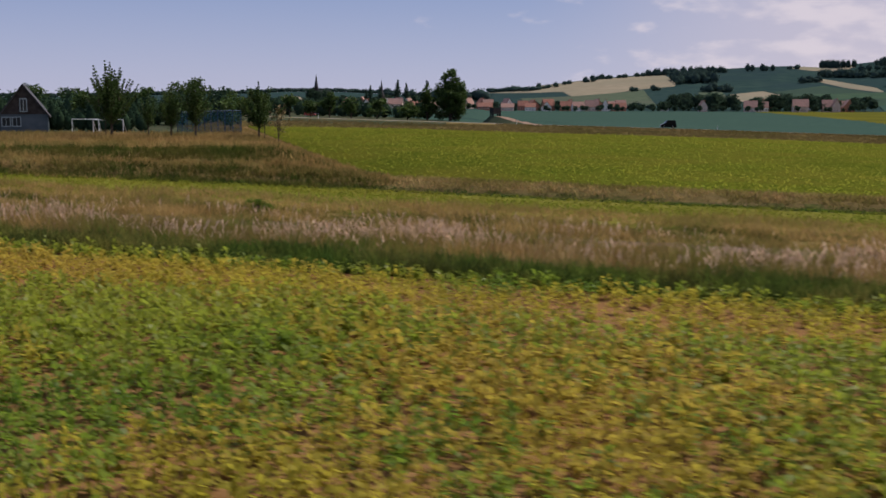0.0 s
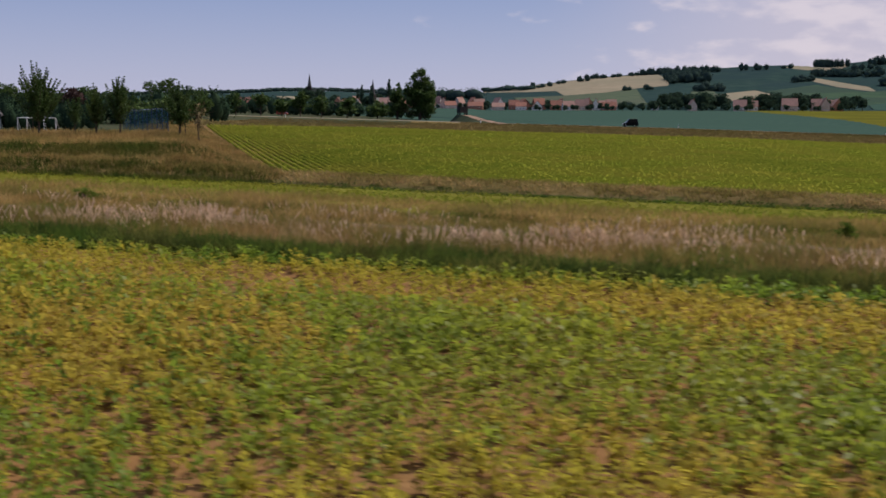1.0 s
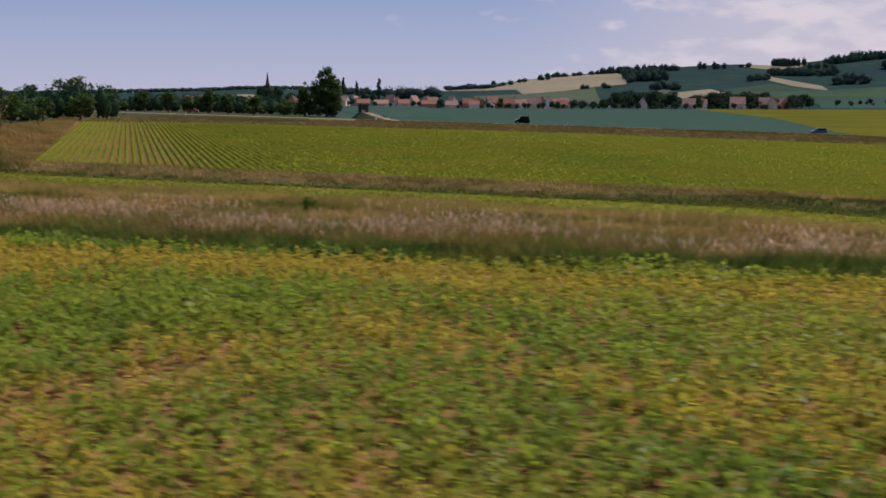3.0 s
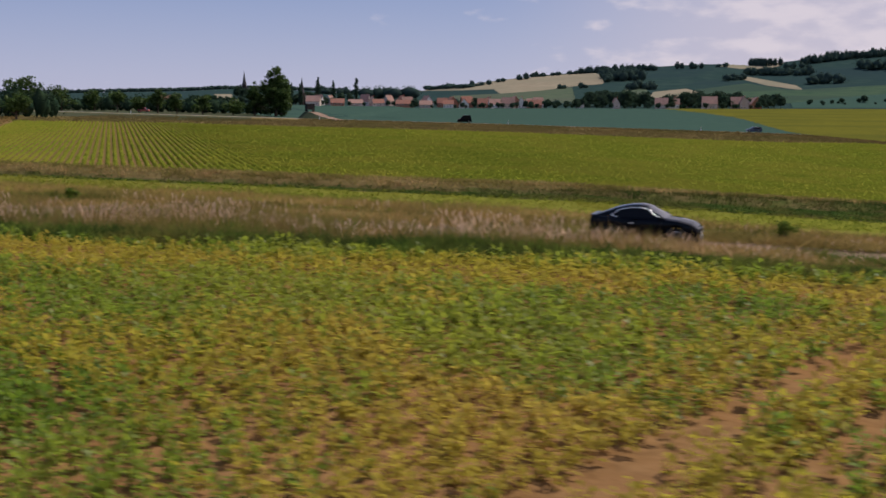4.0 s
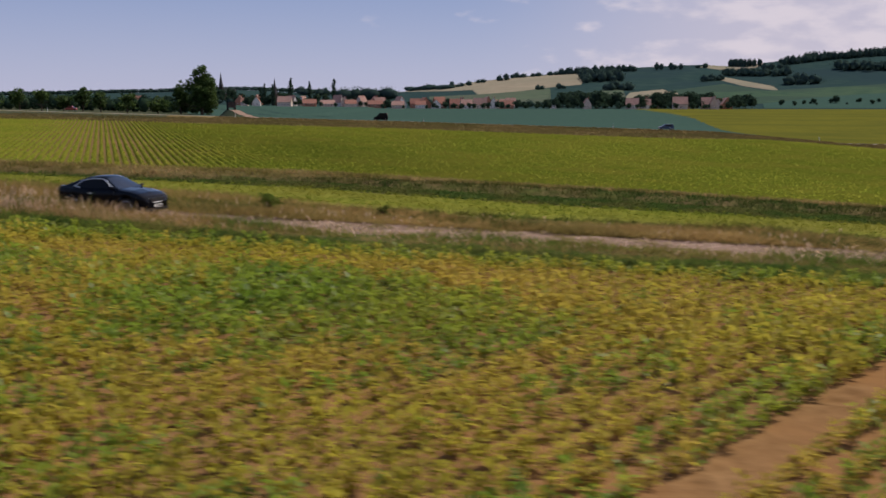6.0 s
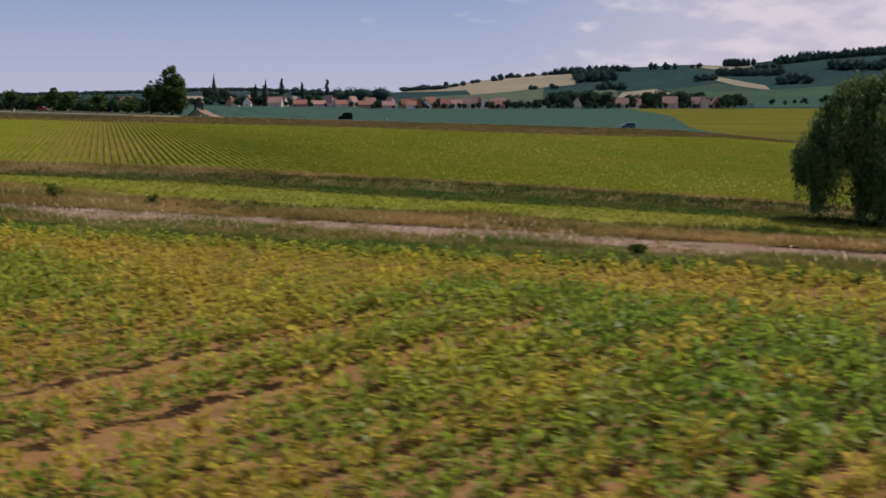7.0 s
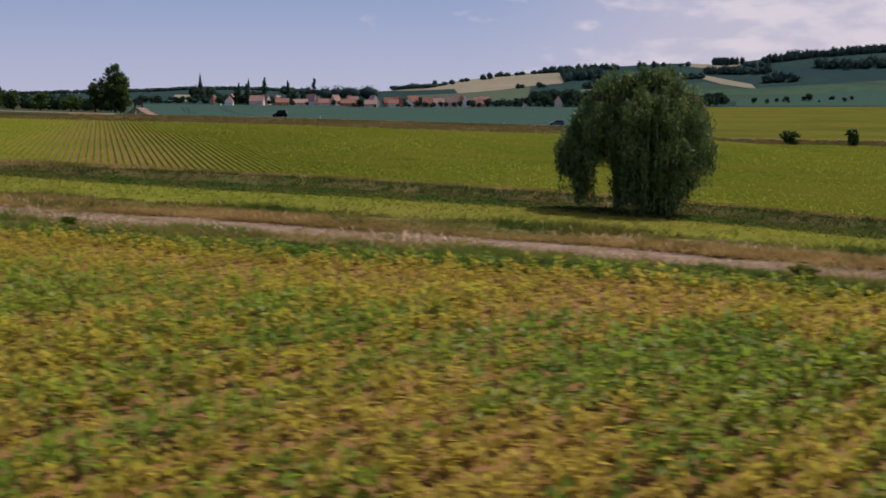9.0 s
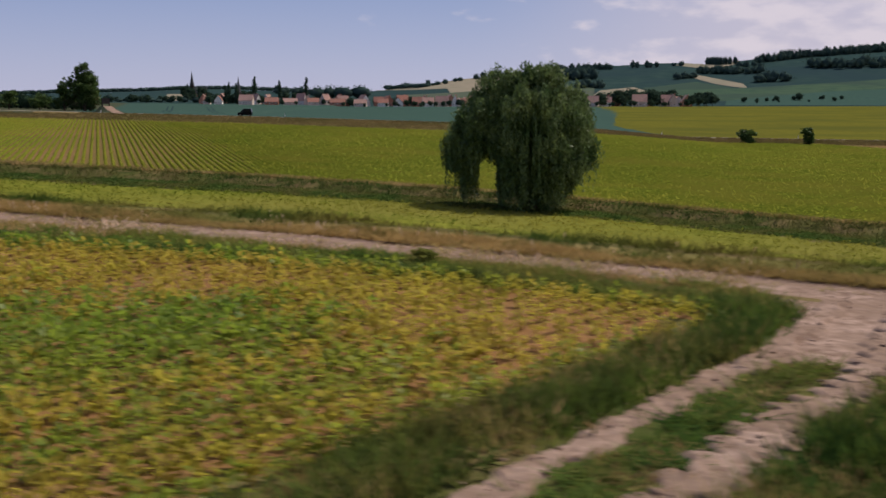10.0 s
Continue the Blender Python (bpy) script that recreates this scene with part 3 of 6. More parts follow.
def near_crop():
    shapes = [leafy_plant(12, s, 0.92) for s in range(8)]
    u = np.arange(-110, 110, 0.62)
    v = np.arange(-110, 110, 0.106)
    U, Vv = np.meshgrid(v, u)
    x = (U * ROW_DIR[0] - Vv * ROW_DIR[1]).ravel() + 5
    y = (U * ROW_DIR[1] + Vv * ROW_DIR[0]).ravel() + 20
    w = y - track_y(x) - crop_edge(x)
    first = crop_start(x)
    keep = in_view(x, y) & (x < 62) & (w < 0) & (y > first) & (side_off(x, y) < -2.45)
    x, y, w = x[keep], y[keep], w[keep]
    loose = 0.15 - 0.09 * step(x, -10, 10)
    x, y = x + RNG.normal(0, 1, len(x)) * loose, y + RNG.normal(0, 1, len(x)) * loose
    band = np.exp(-((w + 3.2) / 1.7) ** 2)
    green, ripe, bare = spotted(x, y, GREEN_SPOTS, 3.3), spotted(x, y, RIPE_SPOTS, 3.4), spotted(x, y, BARE_SPOTS, 1.5)
    stripe = np.sin(((y - 20) * ROW_DIR[0] - (x - 5) * ROW_DIR[1]) * 6.2832 / 2.64)
    dense = 1.08 - 0.22 * (stripe > 0.6) * step(x, -8, 8) + 0.35 * coarse(x, y, 0.23, 1.0) - 0.18 * (coarse(x, y, 0.9, 2.0) > 0.66) + 0.2 * green - 0.16 * ripe - 0.22 * band - 0.12 * step(x, 34, 50) - 0.55 * bare
    dense = np.where(w > -0.9, 1.0, dense)
    keep = (RNG.random(len(x)) < dense) & (RNG.random(len(x)) > 1.08 * rut_depth(x, y))
    x, y, w, green, ripe, band, stripe = x[keep], y[keep], w[keep], green[keep], ripe[keep], band[keep], stripe[keep]
    edge = np.clip(1 + w / 1.1, 0, 1)
    size = (1 - 0.06 * step(x, 0, 14)) * RNG.uniform(0.75, 1.3, len(x)) * (0.9 + 0.3 * coarse(x, y, 0.31, 4.0) + 0.2 * green - 0.15 * band) * (1 + 0.05 * edge)
    tall = size * RNG.uniform(0.7, 1.35, len(x)) * (0.95 - 0.05 * edge)
    share = 0.39 + 0.9 * (coarse(x, y, 0.45, 7.0) - 0.5) + 0.30 * stripe * step(x, -15, 5) - 0.6 * green + 0.45 * ripe + 0.85 * band - 0.75 * edge + 0.17 * step(x, -24, 6) - 0.06
    share = 0.42 + 1.45 * (share + 0.02 * step(x, 26, 44) - 0.42)
    dry = RNG.random(len(x)) < share
    for k, name, material, label in ((~dry, "near_crop", CROP, "low leafy green crop in rows on brown soil"), (dry, "ripening_crop", CROP_DRY, "yellowing crop plants in rows on brown soil")):
        stuff(name, shapes, x[k], y[k], size[k], material, label, "crop", tall=tall[k])
    # the rest of the field, behind the flown line
    n = 8000
    x = RNG.uniform(-100, 50, n)
    y = crop_start(x) - 46 * RNG.random(n)
    keep = side_off(x, y) < -3.2
    x, y = x[keep], y[keep]
    stuff("rear_crop", [leafy_plant(5, 9, 2.4), leafy_plant(5, 10, 2.4)], x, y, RNG.uniform(1.0, 1.5, len(x)), CROP, "leafy green crop in the near field", "crop")


def verge_grass():
    fine = [grass_tuft(9, s, 0.16, 0.45, 0.014) for s in range(6)]
    leafy = [grass_tuft(9, s + 10, 0.15, 0.6, 0.024) for s in range(5)]
    heads = [plume_head(0)]

    def clear(x, y, w):
        return ~((x > 55.0) & (w < -0.5)) & ~((side_off(x, y) > -1.3) & (w < 0))

    def sown(n, low, high, power=1.0):
        """Places along the track between two lines given as distances from its middle."""
        n = int(0.8 * n)
        x = RNG.uniform(-82, 61, n)
        t = RNG.random(n) ** power
        w = low(x) + (high(x) - low(x)) * t
        return x, track_y(x) + w, w, t

    def late(x):
        return step(x, -6, 8)

    def put(name, shapes, x, y, w, keep, tall, material, label, size=1.0, tilt=0.2):
        keep = keep & clear(x, y, w) & (tall > 0.08)
        n = int(keep.sum())
        stuff(name, shapes, x[keep], y[keep], RNG.uniform(0.75, 1.25, n) * size, material, label, "grass", tall=tall[keep], tilt=tilt)

    # herbs beside the crop: a thick belt at first, a broken low one further on
    x, y, w, t = sown(25000, crop_edge, lambda x: np.minimum(crop_edge(x) + 2.7, -1.3))
    clump = coarse(x, w * 3, 0.55, 3.0)
    keep = RNG.random(len(x)) < np.clip(1.3 - 0.7 * t + 0.9 * (clump - 0.5), 0, 1)
    tall = RNG.uniform(0.35, 0.85, len(x)) * (0.55 + 0.75 * clump) * (1.12 - 0.60 * late(x)) * (1 - (0.25 + 0.35 * late(x)) * t)
    light = coarse(x, w * 3, 0.9, 6.6) + RNG.normal(0, 0.15, len(x)) > 0.5
    put("verge_herbs", leafy, x, y, w, keep & ~light, tall, BELT_GREEN, "herbs and grass between crop and track, green darkened for shade")
    put("verge_herbs", leafy, x, y, w, keep & light, tall * 0.9, LANE_GREEN, "green herbs and grass between crop and track")
    # green grass among the dry stems and on the far side
    x, y, w, t = sown(24000, lambda x: crop_edge(x) + 0.8, lambda x: -1.35 + 0 * x)
    clump = coarse(x, w * 2.2, 0.7, 1.4)
    put("verge_grass", fine, x, y, w, RNG.random(len(x)) < 0.08 + 2.0 * np.clip(clump - 0.40, 0, 1), RNG.uniform(0.4, 0.9, len(x)) * (0.45 + 0.95 * clump) * (1 - 0.62 * late(x)), LANE_GREEN, "green wild grass along the dirt track")
    x, y, w, t = sown(15000, lambda x: 1.5 + 0 * x, lambda x: 6.2 + 0 * x)
    clump = coarse(x, w * 1.6, 0.6, 5.1)
    put("verge_grass", fine, x, y, w, RNG.random(len(x)) < 0.15 + 0.5 * t + 1.1 * np.clip(clump - 0.5, 0, 1), RNG.uniform(0.12, 0.4, len(x)) * (0.4 + 1.1 * clump), GREEN_GRASS, "green wild grass along the dirt track")
    # brown dry grass on both sides
    x, y, w, t = sown(30000, lambda x: crop_edge(x) + 2.5 - 0.6 * late(x), lambda x: -1.25 + 0 * x, 0.75)
    clump = coarse(x, w * 2, 0.38, 9.0)
    ragged = coarse(x, w * 3, 1.5, 4.4)
    keep = RNG.random(len(x)) < (0.12 + 0.6 * clump + 0.75 * ragged) * (1 - 0.8 * late(x))
    tall = RNG.uniform(0.3, 1.0, len(x)) * (0.25 + 0.7 * clump + 0.75 * ragged ** 1.5) * (1 - 0.64 * late(x))
    golden = coarse(x, w * 2, 0.8, 3.7) + 0.3 * (t - 0.5) + RNG.normal(0, 0.12, len(x)) > 0.42
    put("dry_grass", fine, x, y, w, keep & ~golden, tall, DRY_GRASS, "brown dry grass on the track verges")
    put("dry_grass", fine, x, y, w, keep & golden, tall * 0.9, GOLD_GRASS, "golden dry grass on the track verges")
    x, y, w, t = sown(40000, lambda x: 1.3 + 0 * x, lambda x: 17.0 - 11.6 * late(x) - 2.0 * step(x, 18, 40), 1.15)
    clump = coarse(x, w * 2, 0.45, 2.2)
    put("dry_grass", fine, x, y, w, RNG.random(len(x)) < 0.85 - 0.6 * t + 0.6 * (clump - 0.5), RNG.uniform(0.14, 0.5, len(x)) * (0.4 + 1.1 * clump) * (1.2 - 0.5 * late(x) - 0.2 * step(x, 18, 40)), GOLD_GRASS, "golden brown dry grass on the track's far verge")
    # pale seed heads, in drifts
    x, y, w, t = sown(52000, lambda x: crop_edge(x) + 3.3 - 0.5 * late(x), lambda x: -1.2 + 0 * x, 0.7)
    clump = coarse(x, w * 2, 0.42, 6.0) * 0.6 + 0.4 * coarse(x, w * 4, 1.3, 2.0)
    keep = RNG.random(len(x)) < (0.03 + 2.3 * np.clip(clump - 0.48, 0, 1)) * (0.72 - 0.45 * late(x))
    put("seed_heads", heads, x, y, w, keep, RNG.uniform(0.35, 0.85, len(x)) * (0.3 + 1.1 * clump) * (1 - 0.42 * late(x)), PLUME, "pinkish dry seed heads of tall meadow grass", 0.9, 0.36)
    x, y, w, t = sown(9000, lambda x: 1.3 + 0 * x, lambda x: 4.6 + 0 * x, 1.6)
    clump = coarse(x, w * 2, 0.5, 4.0)
    put("seed_heads", heads, x, y, w, RNG.random(len(x)) < (1.3 - 0.9 * late(x)) * np.clip(clump - 0.45, 0, 1), RNG.uniform(0.3, 0.75, len(x)) * (1 - 0.4 * late(x)), PLUME, "pinkish dry seed heads of tall meadow grass", 0.75, 0.22)
    # short pale grass between and beside the wheel marks
    x, y, w, t = sown(9000, lambda x: -1.7 + 0 * x, lambda x: 1.6 + 0 * x)
    clump = coarse(x, w * 1.5, 0.5, 8.0)
    keep = (RNG.random(len(x)) < np.where(np.abs(w) < 0.32, 0.6, np.where(np.abs(w) > 1.2, 0.7, 0.05 + 0.25 * (clump > 0.66)))) & (np.abs(x - CAR_X) > 2.4)
    put("track_grass", fine, x, y, w, keep, RNG.uniform(0.08, 0.24, len(x)) * (0.4 + 0.8 * clump), STRAW, "short pale grass on the crown of the dirt track")


def lane_grass():
    fine = [grass_tuft(9, s + 20, 0.15, 0.5, 0.016) for s in range(5)]
    leafy = [grass_tuft(9, s + 30, 0.16, 0.65, 0.028) for s in range(4)]
    n = 46000
    x, y = RNG.uniform(34, 66, n), RNG.uniform(-16, 16, n)
    s, w = side_off(x, y), y - track_y(x)
    clump = coarse(x, y, 1.1, 3.0) * 0.6 + 0.4 * coarse(x, y, 2.7, 1.0)
    edge = (s > -2.5 - 0.3 * clump) & (s < -1.12 - 0.22 * clump)
    crown = (np.abs(s) < 0.5 - 0.25 * clump) & (y < 8.8)
    outer = (s > 1.28 + 0.25 * clump) & (w < -7.6)
    keep = (edge | crown | outer) & (w < -3.6) & ~((x > 53.6) & (w > -7.0) & (s > -1.3)) & (RNG.random(n) < 0.55 + 0.6 * clump)
    x, y, s, clump, crown = x[keep], y[keep], s[keep], clump[keep], crown[keep]
    tall = np.where(crown, RNG.uniform(0.08, 0.26, len(x)), RNG.uniform(0.28, 0.72, len(x)) * (0.4 + 1.1 * clump))
    pick = RNG.random(len(x)) + 0.7 * (clump - 0.5)
    for k, shapes, material, label in ((pick > 0.62, leafy, BELT_GREEN, "dark leafy herbs beside the lane"), ((pick <= 0.62) & (pick > 0.14), fine, LANE_GREEN, "green grass between and beside the lane's wheel tracks"), (pick <= 0.14, fine, DRY_GRASS, "brown dry grass beside the lane")):
        stuff("lane_grass", shapes, x[k], y[k], RNG.uniform(0.75, 1.15, k.sum()), material, label, "grass", tall=tall[k])


def lane_stones():
    """Loose stones in the wheel tracks of the lane and on the junction."""
    g = np.random.default_rng(3)
    shapes = []
    for _ in range(5):
        tip = g.uniform(0.5, 1.0, 6)
        co = [(tip[0], 0, 0), (0, tip[1], 0.1), (-tip[2], 0, 0), (0, -tip[3], 0.1), (0.2, 0.1, 0.5 * tip[4] + 0.2), (0, 0, -0.3)]
        shapes.append((np.array(co), np.array([(0, 1, 4), (1, 2, 4), (2, 3, 4), (3, 0, 4), (1, 0, 5), (2, 1, 5), (3, 2, 5), (0, 3, 5)])))
    n = 9000
    x, y = RNG.uniform(38, 66, n), RNG.uniform(-12, 20, n)
    s, w = side_off(x, y), y - track_y(x)
    keep = ((np.abs(np.abs(s) - 0.84) < 0.42) & (w < -4)) | ((x > 53) & (w > -7.5) & (w < 1.5) & (s > -1.2) & (RNG.random(n) < 0.5))
    x, y = x[keep], y[keep]
    stuff("lane_stones", shapes, x, y, RNG.gamma(2.0, 0.014, len(x)) + 0.012, GRAVEL, "loose pale stones on the farm lane", "stones", lift=0.06)


def strip_crop():
    shapes = [leafy_plant(3, s + 40, 1.6) for s in range(5)]
    n = 40000
    x = RNG.uniform(-125, 120, n)
    d = -1.2 - np.abs(RNG.normal(0, 16, n))
    y = ditch_y(x) + d
    w = y - track_y(x)
    keep = in_view(x, y) & (d < shade_side(x) + RNG.normal(0, 0.7, n)) & (w > 4.8) & (RNG.random(n) < 0.65 + 0.4 * coarse(x, y, 0.2, 8.0)) & (RNG.random(n) < 0.35 + 0.65 * step(w, 4.8 + 2 * step(-x, 0, 12), 8.0 + 3.5 * step(-x, 0, 12)))
    x, y = x[keep], y[keep]
    stuff("strip_crop", shapes, x, y, RNG.uniform(0.6, 1.1, len(x)), CROP_STRIP, "low green crop between the track and the ditch", "crop", tall=RNG.uniform(0.35, 0.7, len(x)))


def ditch_grass():
    blades = [grass_tuft(7, s + 60, 0.24, 0.4, 0.026) for s in range(4)]
    n = 11000
    x = RNG.uniform(-105, 105, n)
    foot = 2.7 + 2.2 * step(x, -10, 20)
    d = foot + (8.2 - foot) * RNG.random(n)
    keep = RNG.random(n) < 0.6 + 0.6 * coarse(x, d * 3, 0.25, 5.0)
    x, d = x[keep], d[keep]
    brown = RNG.random(len(x)) < 0.2 + 0.3 * step(x, -5, 40) + 0.25 * (d < 5)
    for k, material, label in ((brown, DRY_GRASS, "brown dry grass along the ditch"), (~brown, STRAW, "straw-coloured tall grass above the ditch")):
        stuff("ditch_grass", blades, x[k], ditch_y(x[k]) + d[k], np.full(k.sum(), 1.1), material, label, "grass", tall=RNG.uniform(0.2, 0.52, k.sum()))
    # a ragged line of taller herbs in the ditch, a smooth belt before it, both in green darkened for shade
    n = 11000
    x = RNG.uniform(-105, 105, n)
    d = -1.5 + (4.2 + 2.2 * step(x, -10, 20)) * RNG.random(n)
    keep = RNG.random(n) < 0.5 + coarse(x, d * 2, 0.3, 1.1)
    x, d = x[keep], d[keep]
    stuff("ditch_herbs", blades, x, ditch_y(x) + d, np.full(len(x), 1.2), BELT_GREEN, "herbs in the ditch, green darkened for shade", "grass", tall=RNG.uniform(0.15, 0.5, len(x)) * (0.75 + 0.35 * step(x, -20, 10)))
    n = 16000
    x = RNG.uniform(-100, 100, n)
    d = shade_side(x) * RNG.random(n) ** 0.9
    keep = RNG.random(n) < np.clip(-shade_side(x) / 7, 0, 1)
    x, d = x[keep], d[keep]
    stuff("ditch_herbs", blades, x, ditch_y(x) + d, np.full(len(x), 1.5), BELT_GREEN, "smooth grass on the ditch's near side, green darkened for shade", "grass", tall=RNG.uniform(0.10, 0.24, len(x)))


def bank_grass():
    blades = [grass_tuft(10, s + 80, 0.24, 0.4, 0.024) for s in range(4)]
    n = 15000
    x = RNG.uniform(-112, -58, n)
    y = RNG.uniform(89, 122, n)
    keep = (x < bank_edge(y) + 1.0) & ~((y > 106) & (RNG.random(n) < 0.55))
    x, y = x[keep], y[keep]
    c = coarse(x, y * 1.2, 0.22, 2.5)
    layer = 0.75 * step(y, 101.5, 103.5) + 0.6 * np.exp(-((y - 97.6) / 0.9) ** 2)
    dry = (0.7 * c + layer + RNG.normal(0, 0.13, len(x))) > 0.62
    stuff("bank_dry_grass", blades, x[dry], y[dry], np.full(dry.sum(), 1.1), GOLD_GRASS, "golden brown dry grass on the bank", "grass", tall=RNG.uniform(0.25, 0.65, dry.sum()))
    stuff("bank_green_grass", blades, x[~dry], y[~dry], np.full((~dry).sum(), 1.2), GREEN_GRASS, "dark green grass and herbs on the bank", "grass", tall=RNG.uniform(0.3, 0.9, (~dry).sum()))


def roadside_grass():
    blades = [grass_tuft(6, s + 90, 0.3, 0.3, 0.06) for s in range(4)]
    n = 16000
    x = RNG.uniform(-100, 230, n)
    y = field_end(x) + (road_y(x) - 6.0 - field_end(x)) * RNG.random(n)
    ok = in_view(x, y)
    x, y, n = x[ok], y[ok], int(ok.sum())
    stuff("roadside_grass", blades, x, y, np.full(n, 1.0), ROADSIDE, "tall brownish grass along the country road", "grass", tall=RNG.uniform(0.15, 0.5, n))
    n = 5000
    x = RNG.uniform(-50, 190, n)
    y = road_y(x) - RNG.uniform(3.2, 6.5, n)
    stuff("roadside_grass", blades, x, y, np.full(n, 1.0), ROADSIDE, "tall brownish grass at the road's edge", "grass", tall=RNG.uniform(0.2, 0.5, n) * (0.8 + 0.3 * step(x, 10, 50)))
    n = 9000
    y = 95 + 140 * RNG.random(n) ** 1.6
    x = bank_edge(y) + RNG.uniform(-8, 1.6, n)
    stuff("slope_grass", blades, x, y, np.full(n, 0.8), GOLD_GRASS, "dry golden grass on the bank's sloping end", "grass", tall=RNG.uniform(0.25, 0.7, n))
    n = 6000
    x = RNG.uniform(-122, -70, n)
    y = RNG.uniform(114, 132, n)
    ok = x < bank_edge(y) - 1
    stuff("bank_top_grass", blades, x[ok], y[ok], np.full(ok.sum(), 0.9), GOLD_GRASS, "tall reddish dry grass under the fruit trees", "grass", tall=RNG.uniform(0.35, 0.95, ok.sum()))


def field_rows():
    """The middle field: rows of crop as low ridges set with leaf clumps, open where soil shows, closed further on."""
    dirx, diry = -0.303, 0.953
    t = np.arange(0, 190, 2.4)
    cos, quads, base = [], [], 0
    px, py, ps = [], [], []
    for x0 in np.arange(-59, 190, 0.78):
        y0 = float(ditch_y(x0)) + 7.6
        x, y = x0 + dirx * t, y0 + diry * t
        ok = (y < field_end(x)) & (x > bank_edge(y) + 0.8) & in_view(x, y)
        x, y = x[ok], y[ok]
        m = len(x)
        if m < 3:
            continue
        sparse = np.clip(0.02 + 0.3 * coarse(x, y * 0.5, 0.09, 3.3), 0, 0.9)
        half = 0.27 * (1 - sparse) * RNG.uniform(0.95, 1.04, m)
        high = 0.28 * (1 - 0.7 * sparse)
        z = land(x, y)
        for off, hh in ((-1.0, 0.0), (-0.5, 0.8), (0.5, 0.8), (1.0, 0.0)):
            cos.append(np.stack([x + off * half, y, z + high * hh + 0.01], 1))
        i = np.arange(m - 1)
        for k in range(3):
            a = base + k * m
            quads.append(np.stack([a + i, a + m + i, a + m + i + 1, a + i + 1], 1))
        base += 4 * m
        # leaf clumps, closer together on the part nearest the ditch
        long = float(y[-1] - y[0]) / diry
        u = np.sort(RNG.random(int(long / 0.72)) ** 1.25) * long
        cx, cy = float(x[0]) + dirx * u + RNG.normal(0, 0.045, len(u)), float(y[0]) + diry * u
        thin = np.interp(u, np.hypot(x - x[0], y - y[0]), sparse)
        ok = RNG.random(len(u)) < 1.15 - 1.2 * thin
        px.append(cx[ok])
        py.append(cy[ok])
        ps.append((1.15 - thin[ok]) * RNG.uniform(0.8, 1.35, ok.sum()))
    me = quads_mesh("field_rows", np.concatenate(cos), np.concatenate(quads), CROP_ROWS, True)
    tagged(new("field_rows", me), "long yellow-green crop rows with soil between them", "crop", kind="stuff")
    px, py, ps = np.concatenate(px), np.concatenate(py), np.concatenate(ps)
    stuff("field_leaves", [leafy_plant(3, s + 200, 1.75) for s in range(5)], px, py, ps * 0.75, CROP_FAR, "leafy plants of the middle field's rows", "crop", tall=ps * 1.1)


# ---------------------------------------------------------------- trees
def tube(path, radii, sides=7):
    """A tapering tube along a path, with closed ends: arrays of points and quads."""
    path = [Vector(p) for p in path]
    co, quads = [], []
    for i, p in enumerate(path):
        way = (path[min(i + 1, len(path) - 1)] - path[max(i - 1, 0)]).normalized()
        a = way.orthogonal().normalized()
        b = way.cross(a)
        for k in range(sides):
            t = 6.2832 * k / sides
            co.append(tuple(p + (a * math.cos(t) + b * math.sin(t)) * radii[i]))
    for i in range(len(path) - 1):
        for k in range(sides):
            quads.append((i * sides + k, i * sides + (k + 1) % sides, (i + 1) * sides + (k + 1) % sides, (i + 1) * sides + k))
    return co, quads


def joined(bits):
    co, quads = [], []
    for c, q in bits:
        k = len(co)
        co += list(map(tuple, c))
        quads += [tuple(j + k for j in f) for f in q]
    return co, quads


def leaf_cloud(centres, per, spread, size, g, down=0.0, broad=0.5):
    """Leaf quads scattered about centres: each a bent lozenge at a random turn."""
    centres = np.asarray(centres)
    p = np.repeat(centres, per, 0)
    n = len(p)
    p = p + np.clip(g.normal(0, 1, (n, 3)), -1.6, 1.6) * np.asarray(spread)
    a = g.normal(0, 1, (n, 3))
    a[:, 2] = a[:, 2] * 0.6 - down
    a /= np.linalg.norm(a, axis=1)[:, None]
    b = np.cross(a, g.normal(0, 1, (n, 3)))
    b /= np.linalg.norm(b, axis=1)[:, None] + 1e-9
    s = size * g.uniform(0.6, 1.4, (n, 1))
    nrm = np.cross(a, b) * s * 0.15
    co = np.stack([p - a * s, p + b * s * broad + nrm, p + a * s, p - b * s * broad + nrm], 1).reshape(-1, 3)
    return co, np.arange(4 * n).reshape(-1, 4)


